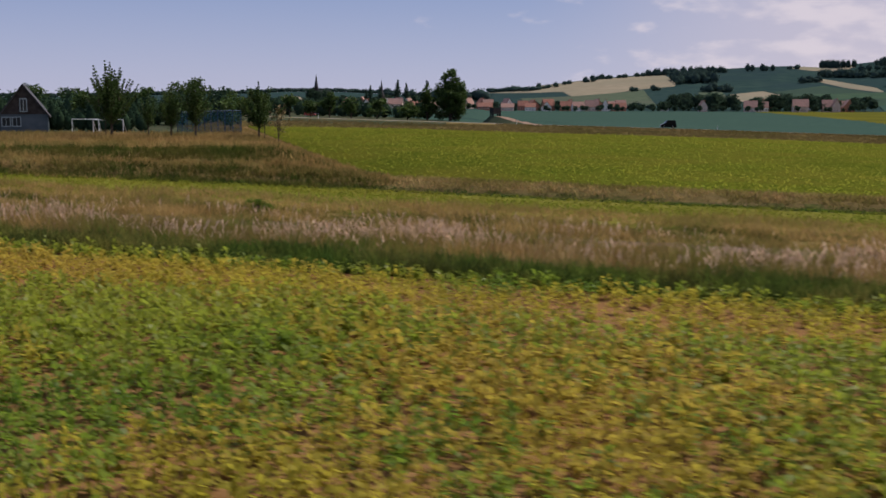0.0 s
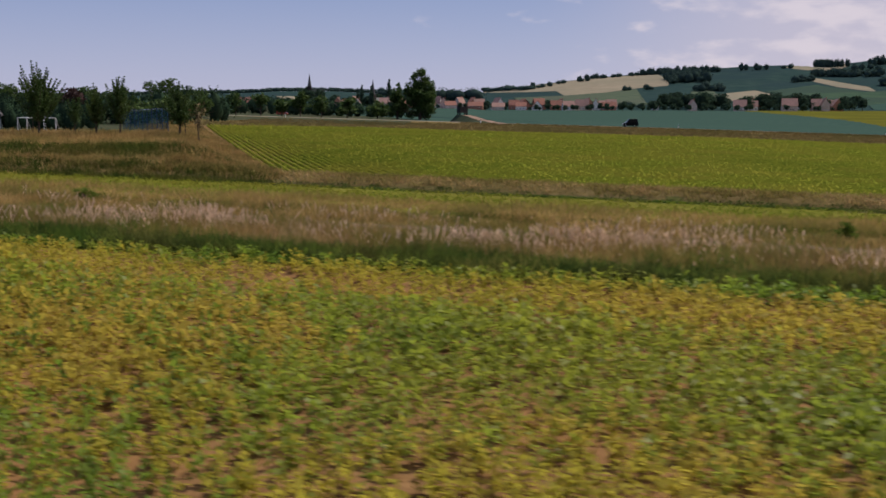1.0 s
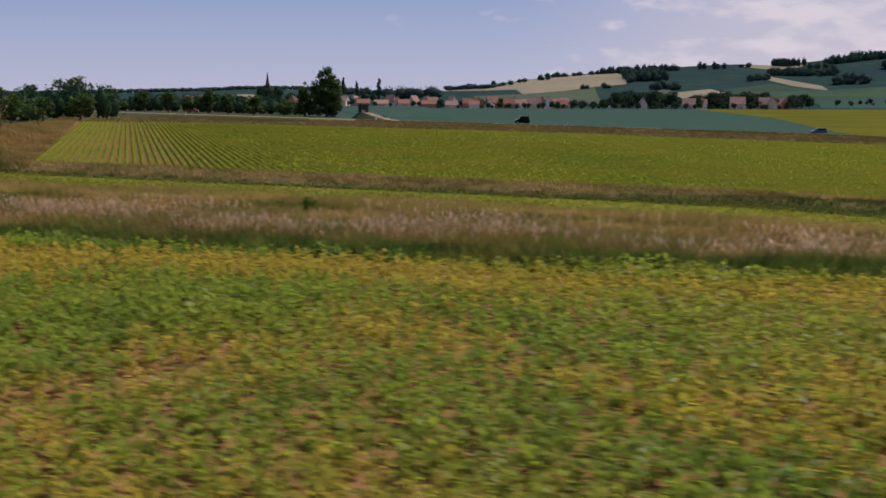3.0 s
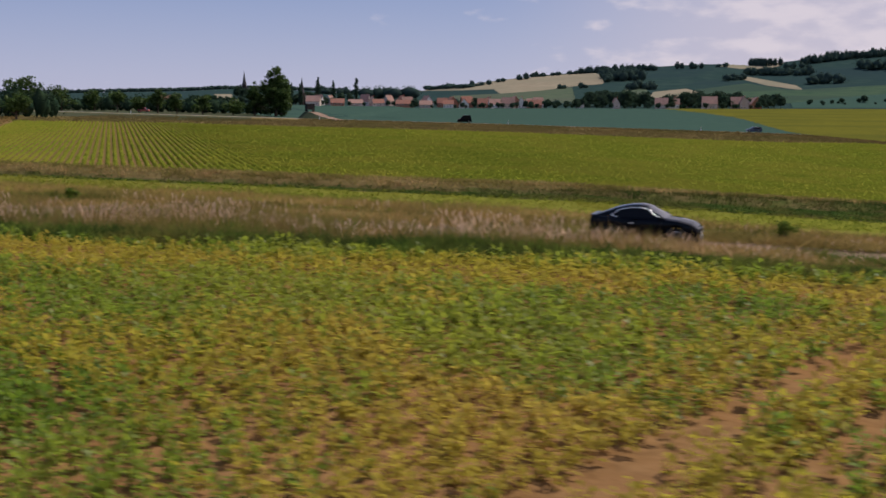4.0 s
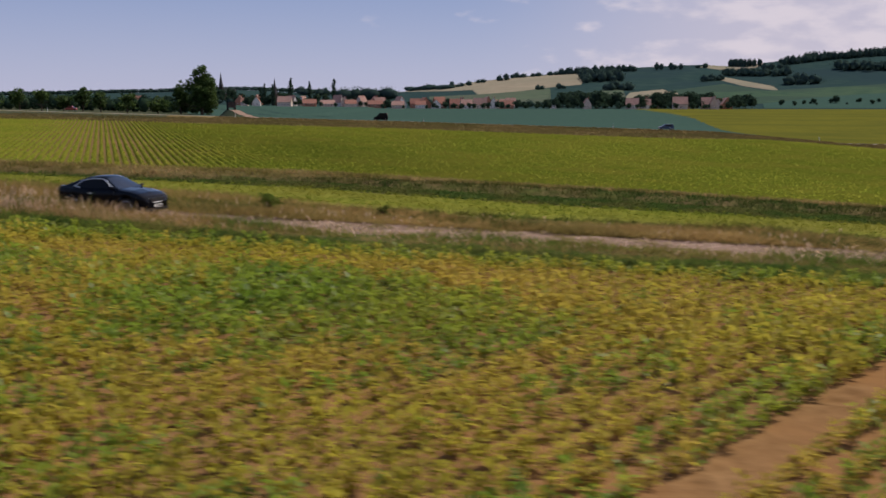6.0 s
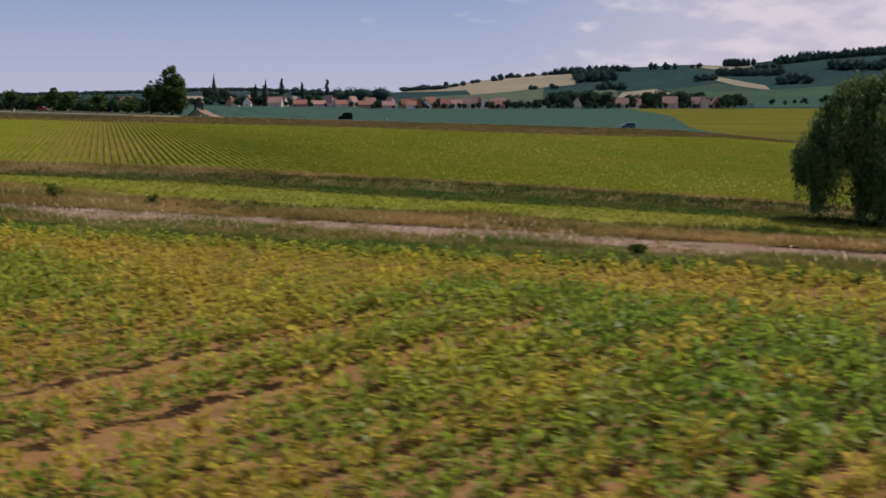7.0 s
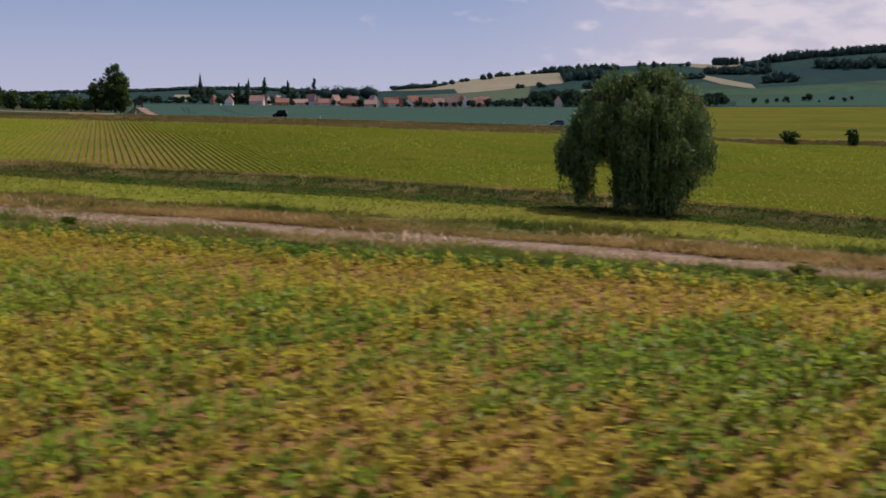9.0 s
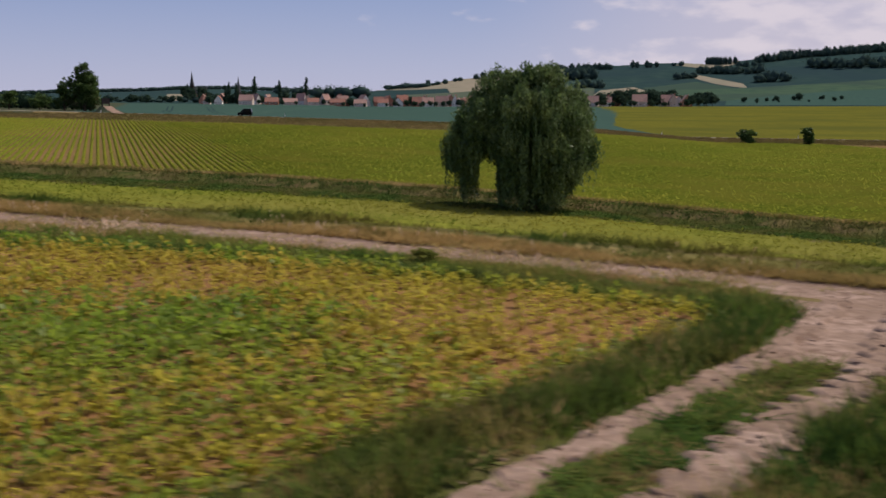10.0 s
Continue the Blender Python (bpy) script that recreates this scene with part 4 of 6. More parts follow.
def tree(name, x, y, height, wide, label, leaves, seed, trunk=0.3, stem=0.18, size=0.22, spiky=0.0, material=None, group="", shoots=26):
    """A tree: tapered trunk with limbs, and a crown of leaf clumps along its shoots. trunk: share of the height below the crown."""
    g = np.random.default_rng(seed)
    z0 = onland(x, y)
    ob = thing(name, x, y, z0 - 0.05, label, "tree", group=group)
    h0 = height * trunk
    lean = g.normal(0, 0.02, 2)
    spine = [(lean[0] * t * height, lean[1] * t * height, t * height * 0.8) for t in (0, 0.1, 0.3, 0.5, 0.75, 1.0)]
    bits = [tube(spine, [stem * r for r in (1.25, 1.0, 0.85, 0.65, 0.4, 0.12)])]
    centres, slim = [], []
    for i in range(shoots):
        a = i * 2.39996 + g.uniform(-0.3, 0.3)
        f = (i + 0.5) / shoots
        start = h0 * 0.9 + (height * 0.62 - h0 * 0.9) * f
        reach = wide / 2 * (1 - 0.75 * max(0.0, f - 0.35) / 0.65) * g.uniform(0.7, 1.12)
        up = height * (0.12 + 0.34 * spiky + 0.12 * f) * g.uniform(0.7, 1.25)
        if i >= shoots - 3:
            reach, up = reach * 0.5, height - start - g.uniform(0, 0.08) * height
        ceiling = height * (1 - 0.30 * min(1.0, reach / (wide / 2)) ** 2)
        tip = Vector((math.cos(a) * reach, math.sin(a) * reach, min(start + up, ceiling)))
        root = Vector((lean[0] * start, lean[1] * start, start * 0.95))
        if spiky:
            rise = radians(24 + 62 * f ** 0.85 + g.uniform(-7, 7))
            far = g.uniform(0.72, 1.14)
            tip = Vector((math.cos(a) * math.cos(rise) * wide * 0.62 * far, math.sin(a) * math.cos(rise) * wide * 0.62 * far, h0 + (height - h0) * (0.14 + 0.86 * math.sin(rise)) * far))
            root = Vector((0, 0, h0 * 0.9 + 0.36 * (height - h0) * f))
        bend = root.lerp(tip, 0.5) + Vector((0, 0, -0.03 * height))
        if i % 2 == 0:
            bits.append(tube([root, bend, tip], [stem * 0.38, stem * 0.22, stem * 0.05], 5))
        for t in np.linspace(0.16, 1.0, 15) if spiky else ():
            c = root.lerp(bend, t * 2) if t < 0.5 else bend.lerp(tip, t * 2 - 1)
            centres.append(c)
            slim.append(2.0 - 1.8 * t)
    if not spiky:
        lumps = [(g.uniform(-0.3, 0.3) * wide, g.uniform(-0.3, 0.3) * wide, h0 + (height - h0) * g.uniform(0.12, 0.78)) for _ in range(9)] + [(0, 0, height * 0.82), (0, 0, h0 + (height - h0) * 0.4)]
        for i in range(shoots * 4):
            lump = Vector(lumps[i % len(lumps)])
            d = Vector(g.normal(0, 1, 3)).normalized()
            c = lump + Vector((d.x * wide * 0.24, d.y * wide * 0.24, d.z * (height - h0) * 0.20)) * g.uniform(0.6, 1.0)
            c.z = min(max(c.z, h0 * 0.95), height * 0.97)
            centres.append(c)
    part("trunk", mesh_of("trunk", *joined(bits), BARK, True), ob, "rough brown trunk with limbs")
    spread = 0.11 + 0.010 * wide if spiky else wide * 0.055
    per = max(1, leaves // len(centres))
    wide_at = np.repeat(np.array(slim if spiky else [1.0] * len(centres)), per)[:, None]
    co, quads = leaf_cloud(centres, per, wide_at * np.array([spread, spread, spread * 0.9]), size, g)
    part("crown", quads_mesh("crown", co, quads, material or LEAF), ob)
    return ob


def willow_foot(px):
    """How low the strands hang: curtains to the ground, open places between them."""
    for end, low in ((-5.3, 3.0), (-3.9, 0.7), (-2.3, 3.7), (3.0, 0.2), (3.35, 2.9), (4.1, 1.0), (4.8, 2.0), (9.0, 3.0)):
        if px < end:
            return low
    return 2.0


def willow(x, y):
    """A weeping willow: limbs that arch over and strands of narrow leaves that hang to the ground."""
    g = np.random.default_rng(11)
    ob = thing("weeping_willow", x, y, onland(x, y) - 0.1, "large weeping willow with strands hanging to the grass", "tree")
    bits = [tube([(0.6, 0, 0), (0.7, 0, 1.5), (0.6, 0.1, 3.2), (0.6, 0, 5.5)], [0.75, 0.55, 0.5, 0.3], 9)]
    for i in range(11):
        a = i * 2.4
        r = g.uniform(2.2, 4.4)
        bits.append(tube([(0.6, 0, 2.5 + 0.2 * i), (0.4 + math.cos(a) * r * 0.5, math.sin(a) * r * 0.5, 6.6 + g.uniform(-1, 1)), (math.cos(a) * r, math.sin(a) * r, 8.9 + g.uniform(-1.4, 1.0))], [0.32, 0.2, 0.07], 6))
    part("trunk", mesh_of("trunk", *joined(bits), BARK, True), ob, "thick dark trunk with arching limbs")
    # lobes of the crown: x, y, z, radius
    lobes = [(-2.0, -0.4, 9.6, 1.8), (-0.4, 0.8, 9.2, 1.8), (2.2, -0.4, 9.8, 1.9), (1.2, 1.6, 9.4, 1.9), (-4.0, 0.2, 7.7, 1.6), (-3.2, -1.8, 7.2, 1.6), (4.0, 0.3, 8.2, 1.4), (3.4, -2.0, 7.6, 1.6),
             (-0.5, -2.6, 8.0, 1.9), (1.6, -2.8, 7.8, 1.9), (-6.0, -0.4, 5.2, 0.95), (-4.9, -0.9, 5.6, 1.1), (4.8, -0.6, 5.6, 0.95), (4.3, 1.4, 6.0, 1.2), (0.2, 3.0, 7.0, 2.1), (-2.6, 2.2, 6.8, 1.7), (0.5, -3.5, 5.4, 1.5), (2.4, -3.2, 5.0, 1.4), (-1.4, -2.9, 5.6, 1.3),
             (0.2, -1.8, 4.4, 1.3), (1.8, -1.6, 4.2, 1.3), (2.5, -0.5, 3.9, 1.0), (-1.2, -1.2, 4.2, 1.1), (4.4, 0.2, 7.0, 1.2), (-5.2, -0.2, 6.7, 1.1), (0.4, 0.0, 10.2, 1.3)]
    cos, qs, base = [], [], 0
    for n in range(330):
        # a drape: one shoot on the crown's skin with the strands that fall from it
        lx, ly, lz, lr = lobes[n % len(lobes)]
        a, e = g.uniform(0, 6.283), math.asin(g.uniform(-0.1, 1.0))
        r = lr * g.uniform(0.74, 1.04)
        px, py, pz = lx + math.cos(a) * math.cos(e) * r, ly + math.sin(a) * math.cos(e) * r, lz + math.sin(e) * r
        reach = g.uniform(1.2, 2.6) + g.uniform(0.2, 4.6) * (0.35 + 0.65 * min(1.0, math.hypot(px, py) / 3.5))
        for k in range(22):
            sx, sy = px + g.normal(0, 0.29), py + g.normal(0, 0.29)
            top = pz - 0.9 * math.hypot(sx - px, sy - py) + g.normal(0, 0.1)
            lowest = willow_foot(sx) + 0.9 * g.random() ** 2 if k % 12 else 1.0 + g.random()
            foot = max(min(lowest, top - 0.5), top - reach * g.uniform(0.45, 1.05))
            m = max(4, int((top - foot) / 0.19))
            t = np.linspace(0, 1, m)
            q = np.stack([sx * (1 - 0.03 * t * t), sy * (1 - 0.03 * t * t), top + (foot - top) * t], 1) + g.normal(0, 0.05, (m, 3))
            c, f = leaf_cloud(q, 1, 0.03, 0.165, g, 1.6, 0.33)
            cos.append(c)
            qs.append(f + base)
            base += len(c)
    inner = [(lx * 0.72, ly * 0.6, lz - 0.7) for lx, ly, lz, lr in lobes if lz > 6] + [(0.4, 0, 3.6), (1.8, -0.5, 3.2), (2.2, 0.8, 2.2), (-0.8, 0.6, 2.2), (0.9, -1.2, 1.5), (-0.6, 0.2, 4.8), (1.6, 0.4, 5.2)]
    c, f = leaf_cloud(inner, 420, (0.9, 0.9, 0.8), 0.2, g, 1.0, 0.4)
    cos.append(c)
    qs.append(f + base)
    leaves = np.concatenate(cos) * np.array([1.02, 1.02, 1.085])
    part("crown", quads_mesh("crown", leaves, np.concatenate(qs), WILLOW_LEAF), ob, "grey-green hanging foliage with gaps")
    return ob


near_crop()
verge_grass()
lane_grass()
lane_stones()
strip_crop()
ditch_grass()
bank_grass()
roadside_grass()
field_rows()
willow(54.9, 82.0)

YOUNG = "young fruit tree with upright shoots on the grassy bank"
tree("fruit_tree", -88.0, 120.5, 7.0, 5.4, YOUNG, 9000, 21, 0.22, 0.13, 0.115, spiky=1.1, group="fruit trees", shoots=44)
tree("fruit_tree", -84.6, 121.5, 4.0, 1.9, "slim young fruit tree on the grassy bank", 1500, 22, 0.33, 0.07, 0.10, spiky=0.9, group="fruit trees")
tree("fruit_tree", -82.2, 121.0, 5.0, 3.0, YOUNG, 3600, 23, 0.26, 0.10, 0.11, spiky=1.0, group="fruit trees", shoots=32)
tree("fruit_tree", -79.9, 121.5, 5.9, 3.0, YOUNG, 4200, 24, 0.24, 0.11, 0.11, spiky=1.2, group="fruit trees", shoots=34)
tree("fruit_tree", -73.2, 120.0, 5.3, 4.0, YOUNG, 5200, 25, 0.26, 0.11, 0.11, spiky=1.0, group="fruit trees", shoots=38)
tree("fruit_tree", -71.1, 119.5, 4.5, 2.2, "half-bare young tree with withered pale leaves", 160, 26, 0.30, 0.08, 0.14, spiky=0.6, group="fruit trees", material=PALE_LEAF, shoots=12)
tree("plum_tree", -128.0, 228.0, 7.6, 7.0, "dark purple-leaved plum tree behind the house", 1100, 27, 0.2, 0.25, 0.4, material=PLUM_LEAF)
tree("garden_tree", -124.0, 207.0, 7.2, 4.4, "leafy green garden tree by the football pitch", 900, 28, 0.25, 0.2, 0.35, group="garden trees")
tree("garden_tree", -115.0, 230.0, 5.6, 7.0, "broad green tree behind the football pitch", 900, 29, 0.2, 0.25, 0.4, group="garden trees")
tree("garden_tree", -101.0, 226.0, 5.5, 7.0, "broad green tree behind the blue netting", 1000, 30, 0.2, 0.25, 0.4, group="garden trees")
tree("garden_tree", -108.0, 224.0, 5.2, 6.0, "broad green tree behind the football pitch", 900, 31, 0.2, 0.25, 0.4, group="garden trees")
tree("garden_tree", -86.0, 157.0, 4.9, 3.8, "small brownish-green tree on rough grass", 700, 32, 0.25, 0.1, 0.25, group="garden trees")
tree("garden_tree", -90.5, 178.0, 3.4, 2.6, "small brownish-green tree on rough grass", 400, 33, 0.25, 0.08, 0.25, group="garden trees")

BIG = "tall old chestnut tree beside the country road"
tree("chestnut_tree", -63.5, 329.0, 14.8, 11.0, BIG, 16000, 34, 0.04, 0.45, 0.34, shoots=60, group="roadside trees")
tree("chestnut_tree", -70.3, 330.5, 10.4, 5.6, "smaller dark tree beside the tall chestnut", 3500, 35, 0.12, 0.3, 0.32, shoots=34, group="roadside trees")
# orchard row by the village road: x, height, width
for i, (tx, th, tw) in enumerate(((-150, 8, 9), (-140, 9.8, 8.5), (-134, 10.4, 8), (-126, 7.8, 8), (-117, 6.4, 6), (-108.5, 6.6, 6), (-103, 5.0, 5), (-98, 7.4, 5.6), (-91, 6.2, 6.4), (-84, 6.0, 6.4), (-75.5, 5.2, 6.6), (-160, 8, 9), (-172, 8, 9), (-185, 9, 9))):
    tree("orchard_tree", tx, 321 + 3 * math.sin(i * 2.1), th, tw, "dark round orchard tree by the village road", 950, 50 + i, 0.22, 0.2, 0.42, group="orchard trees")


# ---------------------------------------------------------------- more materials
PAINT = surface("black_paint", (0.003, 0.004, 0.006), (0.004, 0.005, 0.008), 3.0, 0.05)
PAINT.node_tree.nodes["Principled BSDF"].inputs["Specular IOR Level"].default_value = 0.13
CHROME = surface("chrome", (0.85, 0.85, 0.86), (0.9, 0.9, 0.9), 4.0, 0.42, metal=1.0)
GLASS_DARK = surface("tinted_glass", (0.006, 0.007, 0.009), (0.009, 0.010, 0.012), 2.0, 0.04)
GLASS_DARK.node_tree.nodes["Principled BSDF"].inputs["Specular IOR Level"].default_value = 0.12
SCREEN_GLASS = surface("windscreen_glass", (0.008, 0.010, 0.013), (0.012, 0.014, 0.018), 2.0, 0.04)
RUBBER = surface("rubber", (0.018, 0.017, 0.016), (0.035, 0.032, 0.03), 8.0, 0.85)
RIM = surface("dark_alloy", (0.10, 0.10, 0.105), (0.16, 0.16, 0.165), 5.0, 0.35, metal=0.8)
LAMP = surface("clear_lamp", (0.16, 0.17, 0.18), (0.28, 0.29, 0.31), 20.0, 0.3)
RED_LAMP = surface("red_lamp", (0.20, 0.008, 0.008), (0.30, 0.015, 0.012), 9.0, 0.15)
BLACK_TRIM = surface("black_trim", (0.010, 0.010, 0.011), (0.018, 0.018, 0.019), 9.0, 0.5)
WHITE = surface("white_paint", (0.66, 0.65, 0.62), (0.80, 0.79, 0.76), 2.0, 0.6)
RED_PAINT = surface("red_paint", (0.30, 0.05, 0.035), (0.38, 0.07, 0.045), 3.0, 0.3)
BLUE_PAINT = surface("blue_paint", (0.016, 0.035, 0.075), (0.022, 0.045, 0.09), 3.0, 0.2)
PLASTER = surface("pale_plaster", (0.46, 0.38, 0.33), (0.60, 0.50, 0.44), 0.5, 0.9, patch=(0.45, 0.35, 0.29), patch_scale=0.15)
PLASTER_WHITE = surface("white_plaster", (0.60, 0.56, 0.52), (0.72, 0.68, 0.63), 0.5, 0.9)
BRICK = surface("brick_wall", (0.27, 0.13, 0.09), (0.37, 0.19, 0.13), 0.8, 0.9)
TILE = surface("red_roof_tiles", (0.22, 0.1, 0.075), (0.33, 0.17, 0.13), 0.9, 0.85, patch=(0.25, 0.13, 0.1), patch_scale=0.2)
TILE_PINK = surface("weathered_roof_tiles", (0.29, 0.17, 0.14), (0.38, 0.24, 0.2), 0.9, 0.85, patch=(0.28, 0.18, 0.15), patch_scale=0.2)
SLATE = surface("dark_roof", (0.022, 0.020, 0.024), (0.05, 0.045, 0.048), 1.2, 0.7)
DARK_WOOD = surface("dark_boards", (0.030, 0.026, 0.024), (0.065, 0.055, 0.05), 1.5, 0.85)
BLUE_WALL = surface("grey_blue_render", (0.06, 0.08, 0.095), (0.09, 0.11, 0.125), 0.8, 0.9)
NET = surface("blue_netting", (0.012, 0.04, 0.06), (0.022, 0.06, 0.08), 3.0, 0.8, leaf=0.3, clear=0.4)
PANE = surface("window_pane", (0.02, 0.024, 0.03), (0.04, 0.045, 0.05), 1.0, 0.05)
WINDOW_LIGHT = surface("bright_window_frame", (0.22, 0.28, 0.3), (0.3, 0.36, 0.38), 2.0, 0.4)


def boxes(*dims):
    """Joined boxes as arrays: each x0, y0, z0, x1, y1, z1."""
    co, quads = [], []
    for x0, y0, z0, x1, y1, z1 in dims:
        k = len(co)
        co += [(x0, y0, z0), (x1, y0, z0), (x1, y1, z0), (x0, y1, z0), (x0, y0, z1), (x1, y0, z1), (x1, y1, z1), (x0, y1, z1)]
        quads += [(k + a, k + b, k + c, k + d) for a, b, c, d in ((3, 2, 1, 0), (4, 5, 6, 7), (0, 1, 5, 4), (1, 2, 6, 5), (2, 3, 7, 6), (3, 0, 4, 7))]
    return co, quads


# ---------------------------------------------------------------- the car
BODY_X = [-2.0, -1.95, -1.7, -1.2, -0.4, 0.75, 1.3, 1.7, 1.9, 1.98, 2.02]
BODY_TOP = [0.84, 1.03, 1.05, 1.02, 0.97, 0.985, 0.93, 0.84, 0.74, 0.64, 0.52]
BODY_W = [0.74, 0.80, 0.86, 0.915, 0.875, 0.885, 0.915, 0.88, 0.80, 0.73, 0.62]
ROOF_X = [-1.85, -1.45, -1.0, -0.5, -0.12, 0.12, 0.42, 0.82]
ROOF_Z = [1.04, 1.17, 1.33, 1.425, 1.44, 1.39, 1.22, 0.975]
AXLES, WHEEL_R = (-1.16, 1.20), 0.335


def body_point(x, j):
    top, w = np.interp(x, BODY_X, BODY_TOP), np.interp(x, BODY_X, BODY_W)
    sill = 0.21 + 0.10 * step(abs(x), 1.75, 2.02)
    arch = sill
    for axle in AXLES:
        d = (WHEEL_R + 0.05) ** 2 - (x - axle) ** 2
        if d > 0:
            arch = max(arch, WHEEL_R + math.sqrt(d))
    h = top - sill
    flank = (0.0, 0.0), (0.50, -0.005), (0.88, -0.02)
    if j < 3:
        return 0, w * flank[j][0], top + flank[j][1] + (0.03 * (1 - flank[j][0]) if 0.8 < x < 1.75 else 0)
    y, z = ((0.965, 0.925), (0.99, 0.84), (1.0, 0.66), (0.985, 0.45), (0.995, 0.22), (0.955, 0.0), (0.0, 0.0))[j - 3]
    return 0, w * y, max(sill + h * z, arch)


def cabin_point(x, s):
    """The glasshouse: s from -1 to 1 across the car, 0 on its ridge."""
    zr = float(np.interp(x, ROOF_X, ROOF_Z))
    belt = 0.965
    a = abs(s)
    rise = max(zr - belt, 0.0)
    wr = 0.80 - 0.24 * min(rise / 0.45, 1.0)
    if a <= 0.6:
        y, z = wr * a / 0.6, zr - 0.045 * (a / 0.6) ** 2.5 * min(rise / 0.3, 1)
    else:
        t = (a - 0.6) / 0.4
        y, z = wr + (0.83 - wr) * t, (zr - 0.045 * min(rise / 0.3, 1)) * (1 - t) + (belt - 0.02) * t
    return x, math.copysign(y, s), z


def sheet(f, us, vs, lift=0.0, flip=False):
    co = []
    for u in us:
        for v in vs:
            p = Vector(f(u, v))
            out = Vector((0.0 if lift < 0.02 else 0.3, p.y, max(p.z - 0.75, 0.02))).normalized()
            co.append(tuple(p + out * lift))
    n = len(vs)
    quads = [(i * n + j, i * n + j + 1, (i + 1) * n + j + 1, (i + 1) * n + j) for i in range(len(us) - 1) for j in range(n - 1)]
    return co, [tuple(reversed(q)) for q in quads] if flip else quads


def ring_profile(profile, sides=28):
    """A wheel part turned about the y axis from (radius, y) pairs."""
    co, n = [], len(profile)
    for k in range(sides):
        a = 6.28319 * k / sides
        co += [(r * math.cos(a), y, r * math.sin(a)) for r, y in profile]
    quads = [(k * n + i, k * n + i + 1, ((k + 1) % sides) * n + i + 1, ((k + 1) % sides) * n + i) for k in range(sides) for i in range(n - 1)]
    return co, quads


def wheel_parts(parent, x, y, radius, outward, tyre_w=0.22):
    tyre = ring_profile([(radius * 0.72, -tyre_w / 2), (radius * 0.94, -tyre_w / 2), (radius, -tyre_w / 3), (radius, tyre_w / 3), (radius * 0.94, tyre_w / 2), (radius * 0.72, tyre_w / 2), (radius * 0.72, -tyre_w / 2)])
    wheel = part("wheel", mesh_of("tyre", *tyre, RUBBER, True), parent, "black tyre on a dark alloy rim", pose(x, y, radius))
    bits = [ring_profile([(radius * 0.74, -0.08), (radius * 0.74, 0.09 * outward), (radius * 0.68, 0.095 * outward), (radius * 0.66, 0.02 * outward)])]
    for k in range(10):
        a = 6.28319 * k / 10
        c, q = boxes((0.04, 0.03 * outward - 0.015, -0.016, radius * 0.69, 0.03 * outward + 0.02, 0.016))
        bits.append(([(px * math.cos(a) - pz * math.sin(a), py + 0.04 * outward, px * math.sin(a) + pz * math.cos(a)) for px, py, pz in c], q))
    part("rim", mesh_of("rim", *joined(bits), RIM), wheel, "dark multi-spoke alloy rim")
    part("rim_edge", mesh_of("rim_edge", *ring_profile([(radius * 0.71, 0.112 * outward), (radius * 0.73, 0.117 * outward), (radius * 0.75, 0.112 * outward)]), CHROME, True), wheel, "bright machined rim edge")


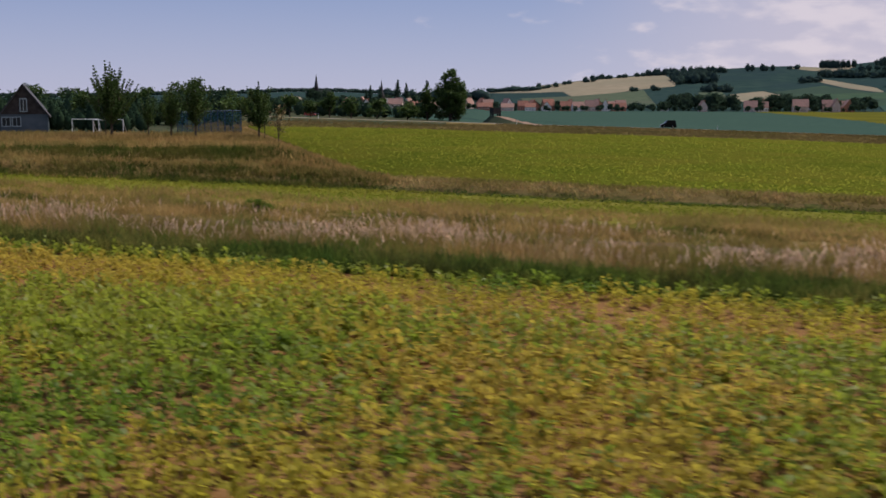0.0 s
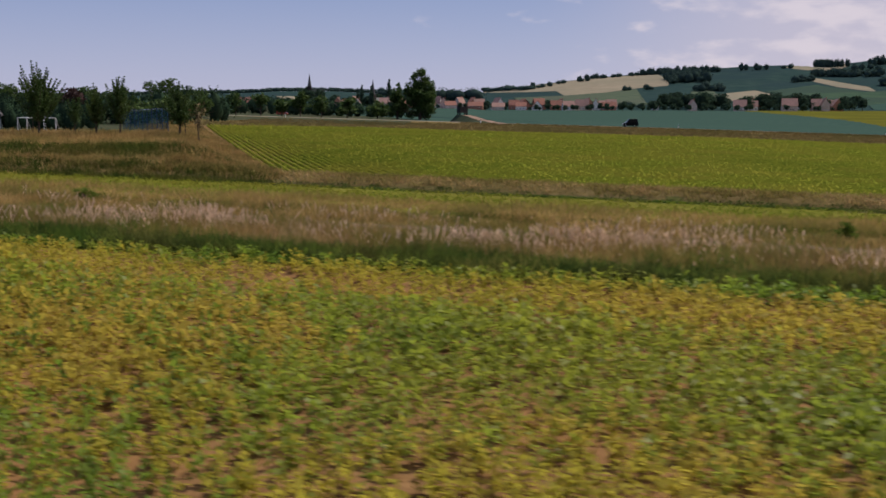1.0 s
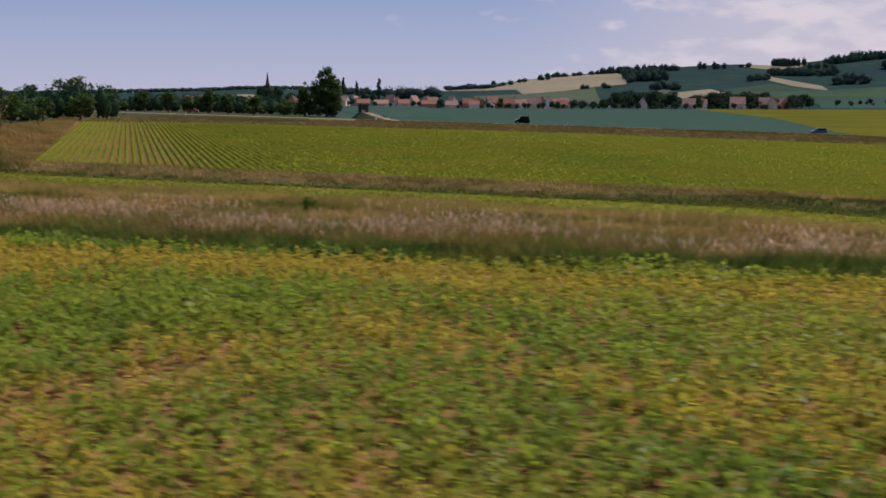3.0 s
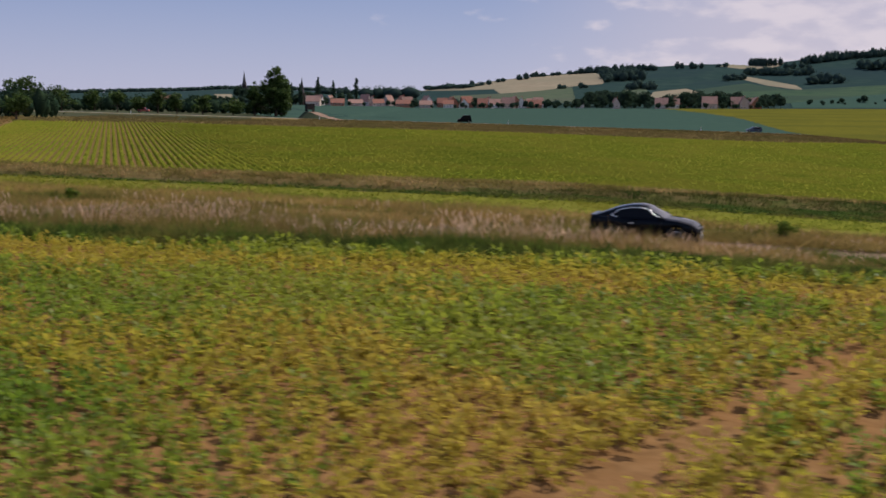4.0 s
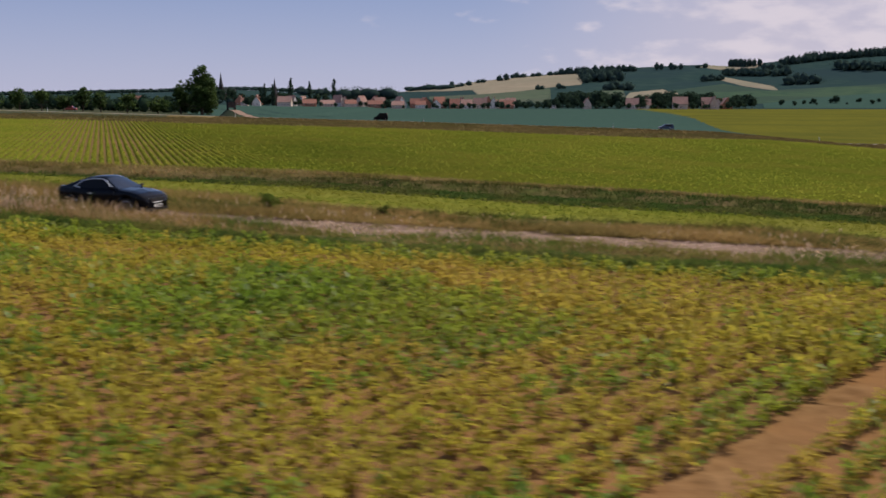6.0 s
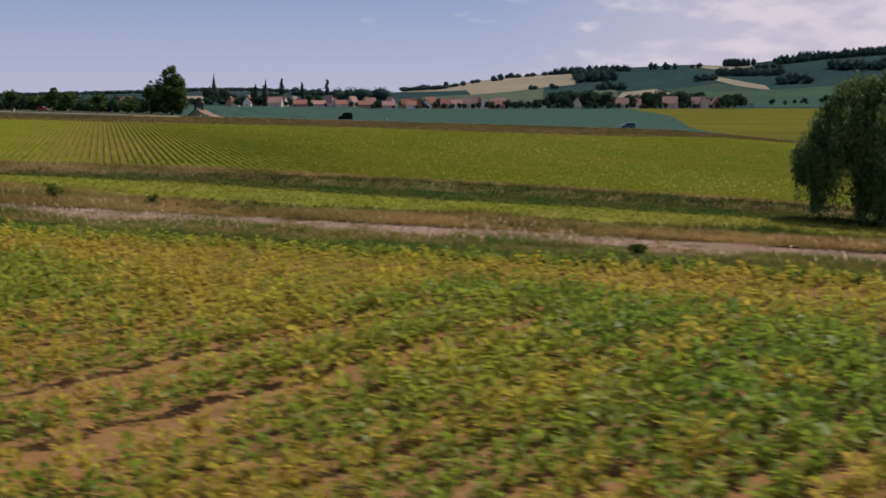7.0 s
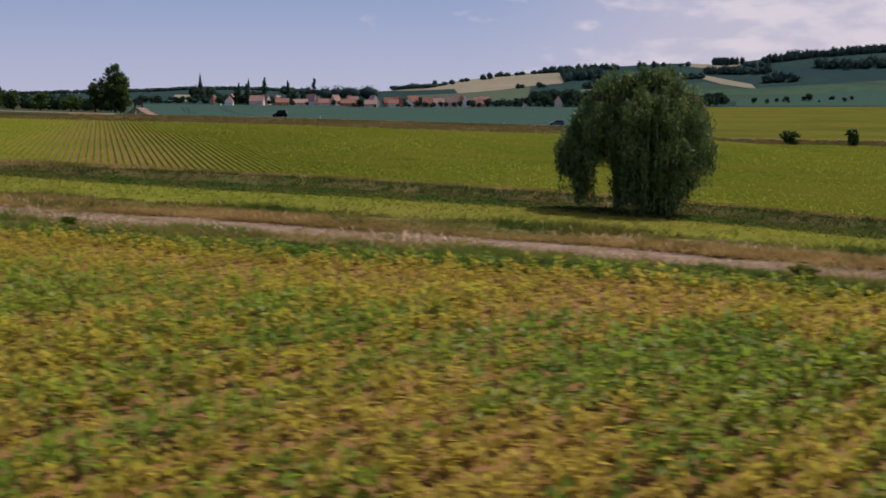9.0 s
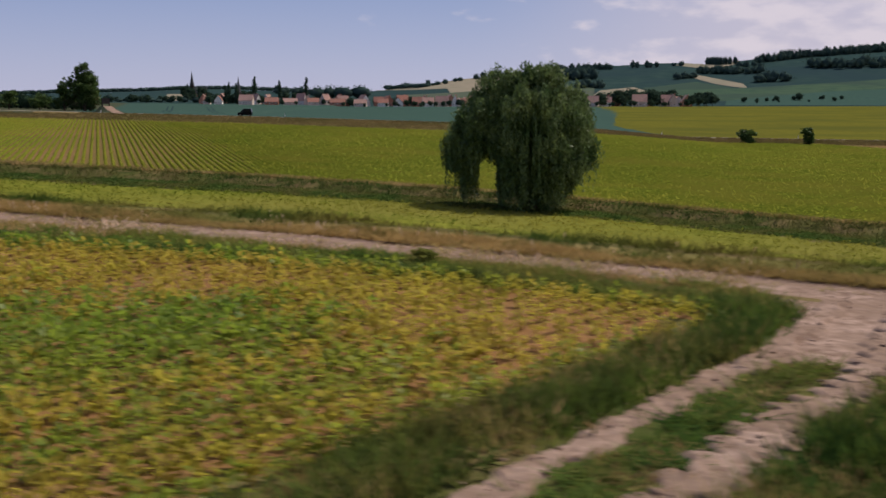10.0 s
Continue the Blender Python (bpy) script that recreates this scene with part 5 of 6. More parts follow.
def coupe(x, y, z, rz):
    ob = thing("sports_coupe", x, y, z, "glossy black two-door fastback coupe on the dirt track", "car", rz)
    xs = sorted(set([round(v, 3) for v in np.linspace(-2.0, 2.02, 44)] + [a + d for a in AXLES for d in np.linspace(-0.384, 0.384, 17)] + BODY_X))
    half = [[(u, *body_point(u, j)[1:]) for j in range(10)] for u in xs]
    co, n = [], len(xs)
    for row in half:
        co += [p for p in row] + [(p[0], -p[1], p[2]) for p in row]
    quads = []
    for i in range(n - 1):
        for j in range(9):
            a, b = i * 20 + j, (i + 1) * 20 + j
            quads += [(a, a + 1, b + 1, b), (b + 10, b + 11, a + 11, a + 10)]
    for i in (0, n - 1):
        for j in range(9):
            a = i * 20 + j
            quads.append((a, a + 10, a + 11, a + 1) if i == 0 else (a + 1, a + 11, a + 10, a))
    body = part("body", mesh_of("body", co, quads, PAINT, True), ob)
    ss = [-1, -0.8, -0.62, -0.58, -0.3, 0, 0.3, 0.58, 0.62, 0.8, 1]
    part("roof", mesh_of("roof", *sheet(cabin_point, np.linspace(-1.85, 0.82, 30), ss, flip=True), PAINT, True), ob, "black sloping fastback roof")
    part("windscreen", mesh_of("windscreen", *sheet(cabin_point, np.linspace(0.16, 0.79, 9), np.linspace(-0.58, 0.58, 9), 0.008, True), SCREEN_GLASS, True), ob, "raked tinted windscreen")
    part("rear_window", mesh_of("rear_window", *sheet(cabin_point, np.linspace(-1.62, -0.72, 8), np.linspace(-0.5, 0.5, 9), 0.008, True), GLASS_DARK, True), ob, "sloping tinted rear window")
    for sgn in (-1, 1):
        def outline(u, t):
            lo, hi = 0.66, 0.95
            pinch = step(u, -1.26, -0.85) * (1 - 0.75 * step(u, 0.15, 0.60))
            mid = 0.86
            return cabin_point(u, sgn * (mid + ((lo - mid) * (1 - t) + (hi - mid) * t) * pinch))
        us = np.linspace(-1.2, 0.60, 22)
        part("side_window", mesh_of("side_window", *sheet(outline, us, np.linspace(0, 1, 5), 0.012, sgn > 0), GLASS_DARK, True), ob, "dark tinted side window")
        loop = [Vector(outline(u, 1.0)) for u in us[3::-1]] + [Vector(outline(u, 0.0)) for u in us]
        loop = [p + Vector((0, 0.016 * sgn, 0.006)) for p in loop]
        part("window_trim", mesh_of("window_trim", *tube(loop, [0.014] * len(loop), 6), CHROME, True), ob, "bright chrome strip round the side window's upper edge")
        part("headlight", mesh_of("headlight", *sheet(lambda u, v: (1.80 + 0.16 * (1 - u), sgn * (0.42 + 0.36 * u), 0.60 + 0.05 * v + 0.03 * u), np.linspace(0, 1, 5), np.linspace(0, 1, 3), 0.05, sgn < 0), LAMP, True), ob, "narrow clear headlight")
        part("tail_light", mesh_of("tail_light", *boxes((-2.03, sgn * 0.38 - 0.12, 0.76, -1.985, sgn * 0.38 + 0.12, 0.90)), RED_LAMP), ob, "red tail light")
        mirror = [(0.60, sgn * 0.84, 0.98), (0.64, sgn * 0.95, 1.02), (0.62, sgn * 1.02, 1.03)]
        part("wing_mirror", mesh_of("wing_mirror", *tube(mirror, [0.03, 0.075, 0.05], 8), PAINT, True), ob, "black wing mirror")
        part("door_handle", mesh_of("door_handle", *boxes((-0.52, sgn * 0.875 - 0.012, 0.80, -0.34, sgn * 0.875 + 0.018, 0.825)), CHROME), ob, "slim door handle")
        part("sill_skirt", mesh_of("sill_skirt", *boxes((-0.72, sgn * 0.85 - 0.03, 0.17, 0.76, sgn * 0.85 + 0.03, 0.25)), BLACK_TRIM), ob, "black sill skirt")
        seam = [Vector((0.66, sgn * 0.889, 0.93)), Vector((0.68, sgn * 0.894, 0.6)), Vector((0.55, sgn * 0.884, 0.27))]
        part("door_seam", mesh_of("door_seam", *tube(seam, [0.006] * 3, 4), BLACK_TRIM), ob)
        for ax in AXLES:
            wheel_parts(ob, ax, sgn * 0.79, WHEEL_R, sgn)
    part("grille", mesh_of("grille", *boxes((1.93, -0.46, 0.52, 2.035, 0.46, 0.66)), BLACK_TRIM), ob, "black grille")
    trim = [Vector((2.045 - 0.12 * abs(v) ** 2, v * 0.56, 0.505)) for v in np.linspace(-1, 1, 9)]
    part("grille_trim", mesh_of("grille_trim", *tube(trim, [0.014] * 9, 5), CHROME, True), ob, "bright strip under the grille")
    plate = part("number_plate", mesh_of("number_plate", *boxes((2.03, -0.24, 0.33, 2.055, 0.24, 0.43)), WHITE), ob, "white number plate with dark bars")
    part("plate_bar", mesh_of("plate_bar", *boxes((2.056, -0.19, 0.35, 2.060, -0.06, 0.41), (2.056, -0.02, 0.35, 2.060, 0.19, 0.41)), BLACK_TRIM), plate)
    part("bumper", mesh_of("bumper", *boxes((1.80, -0.70, 0.20, 2.00, 0.70, 0.34)), BLACK_TRIM), ob, "black lower bumper")
    part("spoiler", mesh_of("spoiler", *boxes((-1.985, -0.70, 1.02, -1.84, 0.70, 1.045)), PAINT), ob, "low tail spoiler")
    part("underbody", mesh_of("underbody", *boxes((-1.9, -0.66, 0.2, 1.85, 0.66, 0.5)), BLACK_TRIM), ob)
    part("rear_plate", mesh_of("rear_plate", *boxes((-2.03, -0.26, 0.55, -2.0, 0.26, 0.66)), WHITE), ob, "white rear number plate")
    return ob


CAR_Y = float(track_y(CAR_X))
SLOPE = math.degrees(math.atan2(float(track_y(CAR_X + 3) - track_y(CAR_X - 3)), 6.0))
coupe(CAR_X, CAR_Y, onland(CAR_X, CAR_Y) - 0.05, SLOPE).scale = (1.0, 1.0, 1.06)


# ---------------------------------------------------------------- vehicles on the country road
def road_vehicle(name, x, paint, label, long, wide, body_h, roof_h, front, y=None, rz=180.0):
    """A car or van on the far road, heading along it; front: how far the cabin's nose slopes."""
    y = float(road_y(x)) + 0.8 if y is None else y
    ob = thing(name, x, y, onland(x, y) + 0.02, label, "van" if roof_h > 1.8 else "car", rz)
    h = long / 2
    side = [(-h, 0.35), (-h, body_h * 0.95), (h * 0.55, body_h), (h * 0.95, body_h * 0.85), (h, 0.45), (h * 0.97, 0.28), (-h * 0.97, 0.28)]
    co = [(px, -wide / 2, pz) for px, pz in side] + [(px, wide / 2, pz) for px, pz in side]
    n = len(side)
    part("body", mesh_of("body", co, [tuple(range(n)), tuple(range(2 * n - 1, n - 1, -1))] + [((i + 1) % n, i, n + i, n + (i + 1) % n) for i in range(n)], paint), ob)
    top = [(-h * 0.98, body_h * 0.93), (-h * 0.86, roof_h), (h * 0.18, roof_h), (h * (0.18 + front), body_h * 0.97)]
    k = wide / 2 * 0.86
    co = [(px, -(wide / 2 * 0.97 if i in (0, 3) else k), pz) for i, (px, pz) in enumerate(top)] + [(px, (wide / 2 * 0.97 if i in (0, 3) else k), pz) for i, (px, pz) in enumerate(top)]
    part("cabin", mesh_of("cabin", co, [(0, 1, 2, 3), (7, 6, 5, 4), (0, 4, 5, 1), (1, 5, 6, 2), (2, 6, 7, 3), (3, 7, 4, 0)], paint), ob)
    for s in (-1, 1):
        yy = s * (wide / 2 * 0.94)
        part("side_window", mesh_of("side_window", *boxes((-h * 0.75, yy - 0.02, body_h * 1.02, h * 0.16, yy + 0.02, roof_h - 0.14)), GLASS_DARK), ob, "dark side windows")
        for ax in (-h * 0.6, h * 0.62):
            wheel_parts(ob, ax, s * (wide / 2 - 0.1), 0.32, s)
    part("windscreen", mesh_of("windscreen", [(h * 0.21, -k * 0.95, roof_h - 0.05), (h * 0.21, k * 0.95, roof_h - 0.05), (h * (0.185 + front), wide * 0.45, body_h), (h * (0.185 + front), -wide * 0.45, body_h)], [(0, 1, 2, 3)], GLASS_DARK), ob, "sloping windscreen")
    for a, b in ((-0.42, -0.26), (0.26, 0.42)):
        part("headlight", mesh_of("headlight", *boxes((h * 0.93, wide * a, 0.62, h + 0.01, wide * b, 0.76)), LAMP), ob, "clear headlight")
    return ob


road_vehicle("van", -6.6, PAINT, "dark van on the pale country road", 3.9, 1.8, 1.15, 2.05, 0.42)
road_vehicle("hatchback", -105.8, RED_PAINT, "small red car parked behind the orchard trees", 3.4, 1.65, 0.9, 1.42, 0.40, 336.0, 0.0)
road_vehicle("hatchback", 69.4, BLUE_PAINT, "dark blue car on the pale country road", 3.9, 1.7, 0.95, 1.5, 0.40)


# ---------------------------------------------------------------- gravel ramp with a farm vehicle
def ramp():
    t = np.linspace(0, 1, 14)
    mid = np.stack([-39.3 - 11.5 * t, 284 + 25 * t], 1)
    way = np.array([-11.5, 25]) / math.hypot(11.5, 25)
    side = np.array([-way[1], way[0]])
    co, quads = [], []
    for i, tt in enumerate(t):
        top = onland(*mid[i]) + 0.1 + 1.9 * float(step(tt, 0.1, 0.9))
        for off in (-3.6, -1.3, -1.1, 1.1, 1.3, 3.6):
            p = mid[i] + side * off
            z = top + RNG.normal(0, 0.04) if abs(off) < 2.1 else onland(*p) - 0.1
            co.append((p[0], p[1], z))
    for i in range(len(t) - 1):
        quads += [(i * 6 + j, i * 6 + j + 1, (i + 1) * 6 + j + 1, (i + 1) * 6 + j) for j in range(5)]
    n = (len(t) - 1) * 6
    quads.append((n, n + 1, n + 2, n + 3, n + 4, n + 5))
    me = mesh_of("gravel_ramp", co, quads, GRAVEL)
    me.materials.append(PASTURE)
    for k, face in enumerate(me.polygons):
        face.material_index = 1 if k % 5 in (0, 4) or k == len(quads) - 1 else 0
    tagged(new("gravel_ramp", me), "pale gravel ramp climbing beside the road", "ramp", kind="structure")
    x, y = -50.4, 308.0
    z = onland(x, y) + 1.98
    ob = thing("farm_trailer", x, y, z - 0.05, "dark farm trailer standing on the gravel ramp", "trailer", 20)
    part("bed", mesh_of("bed", *boxes((-1.1, -1.5, 0.7, 1.1, 1.5, 0.9), (-1.1, -1.5, 0.9, -1.0, 1.5, 2.3), (1.0, -1.5, 0.9, 1.1, 1.5, 2.3), (-1.1, -1.5, 0.9, 1.1, -1.4, 2.3), (-1.1, 1.4, 0.9, 1.1, 1.5, 2.3)), DARK_WOOD), ob, "dark boarded bed")
    for sx in (-1, 1):
        for sy in (-0.9, 0.9):
            w = part("wheel", mesh_of("wheel", *ring_profile([(0.05, -0.1), (0.42, -0.1), (0.42, 0.1), (0.05, 0.1)], 16), RUBBER), ob, "", pose(sx * 1.0, sy, 0.42, 0, 0, 90))
    part("drawbar", mesh_of("drawbar", *tube([(0, -1.5, 0.75), (0, -2.8, 0.55)], [0.06, 0.06], 6), DARK_WOOD), ob)


ramp()


# ---------------------------------------------------------------- beside the pitch: house, goals, netting
def windows_on(ob, spots, wall_y, w, h, frame_mat, depth=0.12):
    """Windows proud of a wall that faces -y: frame and pane each."""
    for x, z in spots:
        fr = part("window", mesh_of("window", *boxes((x - w / 2 - 0.1, wall_y - depth, z - 0.1, x + w / 2 + 0.1, wall_y, z), (x - w / 2 - 0.1, wall_y - depth, z + h, x + w / 2 + 0.1, wall_y, z + h + 0.1), (x - w / 2 - 0.1, wall_y - depth, z, x - w / 2, wall_y, z + h), (x + w / 2, wall_y - depth, z, x + w / 2 + 0.1, wall_y, z + h), (x - 0.04, wall_y - depth, z, x + 0.04, wall_y, z + h)), frame_mat), ob)
        part("pane", mesh_of("pane", *boxes((x - w / 2, wall_y - depth + 0.04, z, x + w / 2, wall_y - depth + 0.06, z + h)), PANE), fr)


def gable_house(name, x, y, rz, w, d, eave, ridge, wall, roof, label, group="", along=True, win=(), over=0.35, wmat=None, chimney=True, sunk=0.3):
    """A house with a pitched roof. along: the ridge runs along x (long side to the front), else its gable faces front."""
    ob = thing(name, x, y, onland(x, y) - sunk, label, "house", rz, group)
    e, r = eave + sunk, ridge + sunk
    if along:
        walls = [(-w / 2, -d / 2), (w / 2, -d / 2), (w / 2, d / 2), (-w / 2, d / 2)]
        co = [(*p, 0) for p in walls] + [(*p, e) for p in walls] + [(-w / 2, 0, r), (w / 2, 0, r)]
        faces = [(0, 1, 5, 4), (2, 3, 7, 6), (1, 2, 6, 9, 5), (3, 0, 4, 8, 7)]
        k = over * (r - e) / (d / 2)
        a, b = w / 2 + over, d / 2 + over
        rc = [(-a, -b, e - k), (a, -b, e - k), (a, 0, r + 0.05), (-a, 0, r + 0.05), (-a, b, e - k), (a, b, e - k)]
    else:
        walls = [(-w / 2, -d / 2), (w / 2, -d / 2), (w / 2, d / 2), (-w / 2, d / 2)]
        co = [(*p, 0) for p in walls] + [(*p, e) for p in walls] + [(0, -d / 2, r), (0, d / 2, r)]
        faces = [(0, 1, 5, 8, 4), (2, 3, 7, 9, 6), (1, 2, 6, 5), (3, 0, 4, 7)]
        k = over * (r - e) / (w / 2)
        a, b = w / 2 + over, d / 2 + over
        rc = [(-a, b, e - k), (-a, -b, e - k), (0, -b, r + 0.05), (0, b, r + 0.05), (a, b, e - k), (a, -b, e - k)]
    part("wall", mesh_of("wall", co, faces, wall), ob)
    th = 0.22
    rc2 = rc + [(px, py, pz + th) for px, py, pz in rc]
    rf = [(6, 7, 8, 9), (9, 8, 11, 10), (1, 0, 3, 2), (2, 3, 4, 5), (0, 1, 7, 6), (5, 4, 10, 11), (1, 2, 8, 7), (2, 5, 11, 8), (3, 0, 6, 9), (4, 3, 9, 10)]
    roof_ob = part("roof", mesh_of("roof", rc2, rf, roof), ob, "pitched tiled roof")
    if chimney:
        part("chimney", mesh_of("chimney", *boxes((w * 0.18, 0.1, r - 0.8, w * 0.18 + 0.6, 0.7, r + 0.9)), BRICK), roof_ob)
    windows_on(ob, [(wx, wz + sunk) for wx, wz in win], -d / 2, 1.0, 1.2, wmat or WHITE)
    return ob


farm = gable_house("gable_house", -118.7, 170.0, 21, 6.4, 7.0, 2.5, 6.6, BLUE_WALL, SLATE, "dark gabled house with grey-blue lower walls", along=False, win=((-2.4, 0.9), (-1.0, 0.9)), wmat=WINDOW_LIGHT, chimney=False)
part("gable_boards", mesh_of("gable_boards", [(-3.1, -3.56, 2.85), (3.1, -3.56, 2.85), (0, -3.56, 6.85), (-3.1, -3.5, 2.85), (3.1, -3.5, 2.85), (0, -3.5, 6.85)], [(0, 1, 2), (5, 4, 3), (0, 3, 4, 1), (1, 4, 5, 2), (2, 5, 3, 0)], DARK_WOOD), farm, "dark boarded gable")
windows_on(farm, [(0.0, 3.3)], -3.56, 0.8, 1.7, WINDOW_LIGHT)


def goal(x, y, w, h, label, rz):
    ob = thing("football_goal", x, y, onland(x, y), label, "goal", rz, "football goals")
    for sx in (-w / 2, w / 2):
        part("post", mesh_of("post", *tube([(sx, 0, -0.1), (sx, 0, h)], [0.045, 0.045], 8), WHITE), ob)
        part("stay", mesh_of("stay", *tube([(sx, 0, h - 0.05), (sx, 1.6, -0.05)], [0.025, 0.025], 6), WHITE), ob)
    part("crossbar", mesh_of("crossbar", *tube([(-w / 2, 0, h), (w / 2, 0, h)], [0.045, 0.045], 8), WHITE), ob)
    return ob


goal(-91.8, 130.0, 3.2, 1.75, "white football goal on the grass pitch", 4)
goal(-104.0, 155.0, 3.4, 1.8, "smaller white football goal on the grass pitch", 10)


def netting():
    """Ball-stop netting on posts along the pitch's edge, following the ground."""
    a, b = Vector((-76.8, 128.0)), Vector((-94.7, 165.0))
    mid = (a + b) / 2
    z0 = onland(mid.x, mid.y)
    ob = thing("net_fence", mid.x, mid.y, z0, "tall blue-green netting fence on posts", "fence", math.degrees(math.atan2(b.y - a.y, b.x - a.x)))
    half = (b - a).length / 2
    xs = np.linspace(-half, half, 11)

    def foot(px):
        p = mid + (b - a).normalized() * px
        return onland(p.x, p.y) - z0

    for px in xs:
        part("post", mesh_of("post", *tube([(px, 0.06, foot(px) - 0.3), (px, 0.06, foot(px) + 2.9)], [0.05, 0.05], 6), BLUE_PAINT), ob)
    for p, q in zip(xs, xs[1:]):
        u = np.linspace(p + 0.05, q - 0.05, 9)
        co = []
        for zz in (0.1, 1.0, 1.9, 2.75):
            co += [(px, 0.05 * math.sin(px * 3 + zz * 2), foot(px) + zz - 0.12 * math.sin((px - p) / (q - p) * math.pi) * (zz > 2)) for px in u]
        quads = [(k * 9 + i, k * 9 + i + 1, (k + 1) * 9 + i + 1, (k + 1) * 9 + i) for k in range(3) for i in range(8)]
        part("net_panel", mesh_of("net_panel", co, quads, NET, True), ob)
    part("rail", mesh_of("rail", *tube([(px, 0.06, foot(px) + 2.8) for px in xs], [0.03] * len(xs), 6), BLUE_PAINT), ob)


netting()


def stake(x, y, h):
    ob = tagged(new("tree_stake", mesh_of("tree_stake", *tube([(0, 0, -0.2), (0.02, 0, h)], [0.045, 0.04], 7), BARK, True)), "weathered wooden stake beside a young tree", "stake")
    ob.matrix_world = pose(x, y, onland(x, y))


stake(-72.6, 119.8, 2.1)
stake(-88.4, 120.0, 1.8)


# ---------------------------------------------------------------- bushes, posts and weeds
def bush(x, y, w, h, leaves, seed, size=0.28, label="dense dark green bush at the field edge", material=None):
    g = np.random.default_rng(seed)
    ob = thing("bush", x, y, onland(x, y), label, "bush", group="bushes")
    part("stems", mesh_of("stems", *joined([tube([(0, 0, -0.1), (g.normal(0, w * 0.15), g.normal(0, w * 0.15), h * 0.6)], [0.05, 0.02], 5) for _ in range(5)]), BARK), ob)
    cs = [(g.normal(0, w * 0.2), g.normal(0, w * 0.2), h * g.uniform(0.12, 0.85)) for _ in range(24)]
    co, quads = leaf_cloud(cs, leaves // 24, (w * 0.1, w * 0.1, h * 0.07), size, g)
    part("crown", quads_mesh("crown", co, quads, material or LEAF), ob)


bush(119.5, 243.0, 4.4, 3.5, 1500, 71)
bush(131.5, 236.0, 2.8, 4.3, 1300, 72)
for i, (bx, off, bw, bh) in enumerate(((3.4, 3.9, 0.8, 1.0), (8.2, 3.7, 0.5, 0.6), (47.5, -2.6, 0.6, 0.6), (26.0, -3.0, 0.5, 0.45), (-10.5, -3.2, 0.6, 0.6), (-28.0, 3.9, 0.8, 1.0), (-84.0, 3.5, 1.2, 1.3), (-60.0, 3.4, 0.8, 1.0))):
    bush(bx, float(track_y(bx)) + off, bw, bh * 0.75, 900, 100 + i, 0.05, "leafy dark green weed on the track verge", LANE_GREEN)


def marker_post(x):
    y = float(road_y(x)) - 2.9
    ob = thing("marker_post", x, y, onland(x, y), "white roadside marker post with a black band", "post", group="marker posts")
    part("post", mesh_of("post", *boxes((-0.07, -0.05, -0.1, 0.07, 0.05, 1.05)), WHITE), ob)
    part("band", mesh_of("band", *boxes((-0.075, -0.055, 0.75, 0.075, 0.055, 0.92)), BLACK_TRIM), ob, "black band")


for px in (-95, -45, 5, 55, 105, 137, 185):
    marker_post(px)


# ---------------------------------------------------------------- the village
def spot(u, far):
    """A place at a bearing (thousandths) and distance from the near farmland."""
    return 24.7 + u / 1000 * far, far - 4.3


# bearing, distance, width, depth, eaves, ridge, ridge along, wall, roof
HOUSES = (
    (-160, 1100, 14, 10, 4.5, 10, 1, 0, 1), (-197, 1120, 7, 8, 4, 8, 1, 0, 0), (-186, 1110, 8, 8, 4, 9, 0, 1, 0),
    (-137, 1130, 14, 10, 3.3, 7.4, 1, 2, 0), (-120, 1140, 15, 10, 3.0, 6.8, 1, 0, 1), (-99, 1150, 12, 10, 3.4, 7.4, 1, 0, 0),)
HOUSES_MID = (
    (-76, 1140, 15, 10, 3.2, 7, 1, 2, 0), (-55, 1150, 13, 10, 3.6, 7.6, 1, 0, 1), (-34, 1160, 11, 10, 4, 8, 1, 1, 0),
    (-20, 1150, 10, 9, 4, 9.5, 0, 1, 0), (-2, 1160, 12, 9, 4, 10, 1, 2, 0), (8, 1140, 12, 9, 4.2, 9.5, 1, 1, 1),
)
HOUSES_EAST = (
    (21, 1150, 14, 9, 4.5, 11, 1, 0, 1), (33, 1150, 7, 8, 5, 12, 0, 1, 0), (45, 1150, 15, 9, 3.6, 8.5, 1, 2, 0), (88, 1180, 7, 8, 4, 9, 0, 1, 1),
    (119, 1130, 8, 9, 5, 11, 0, 0, 1), (161, 1120, 13, 10, 4.5, 11, 1, 0, 1), (174, 1150, 10, 9, 4.5, 10, 1, 1, 1), (205, 1120, 15, 11, 5.5, 12.5, 1, 0, 1),
    (231, 1130, 14, 10, 5.0, 12, 1, 0, 1), (236, 1118, 8, 8, 6, 13, 0, 0, 1), (248, 1140, 11, 9, 5, 12, 0, 2, 1),
)
for i, (hu, far, hw, hd, he, hr, along, wk, rk) in enumerate(HOUSES + HOUSES_MID + HOUSES_EAST):
    hx, hy = spot(hu, far)
    wins = [(wx, 1.2) for wx in np.arange(-hw / 2 + 1.6, hw / 2 - 1.2, 3.2)]
    gable_house("village_house", hx, hy, -hu * 0.03 + (i * 37 % 17) - 8, hw, hd, he, hr, (PLASTER, PLASTER_WHITE, BRICK)[wk], (TILE, TILE_PINK)[rk],
                ("pale plastered village house under a reddish tiled roof", "white village house under a reddish tiled roof", "low brick barn under a red tiled roof")[wk], "village houses", bool(along), wins, sunk=0.8)
G3 = np.random.default_rng(9)
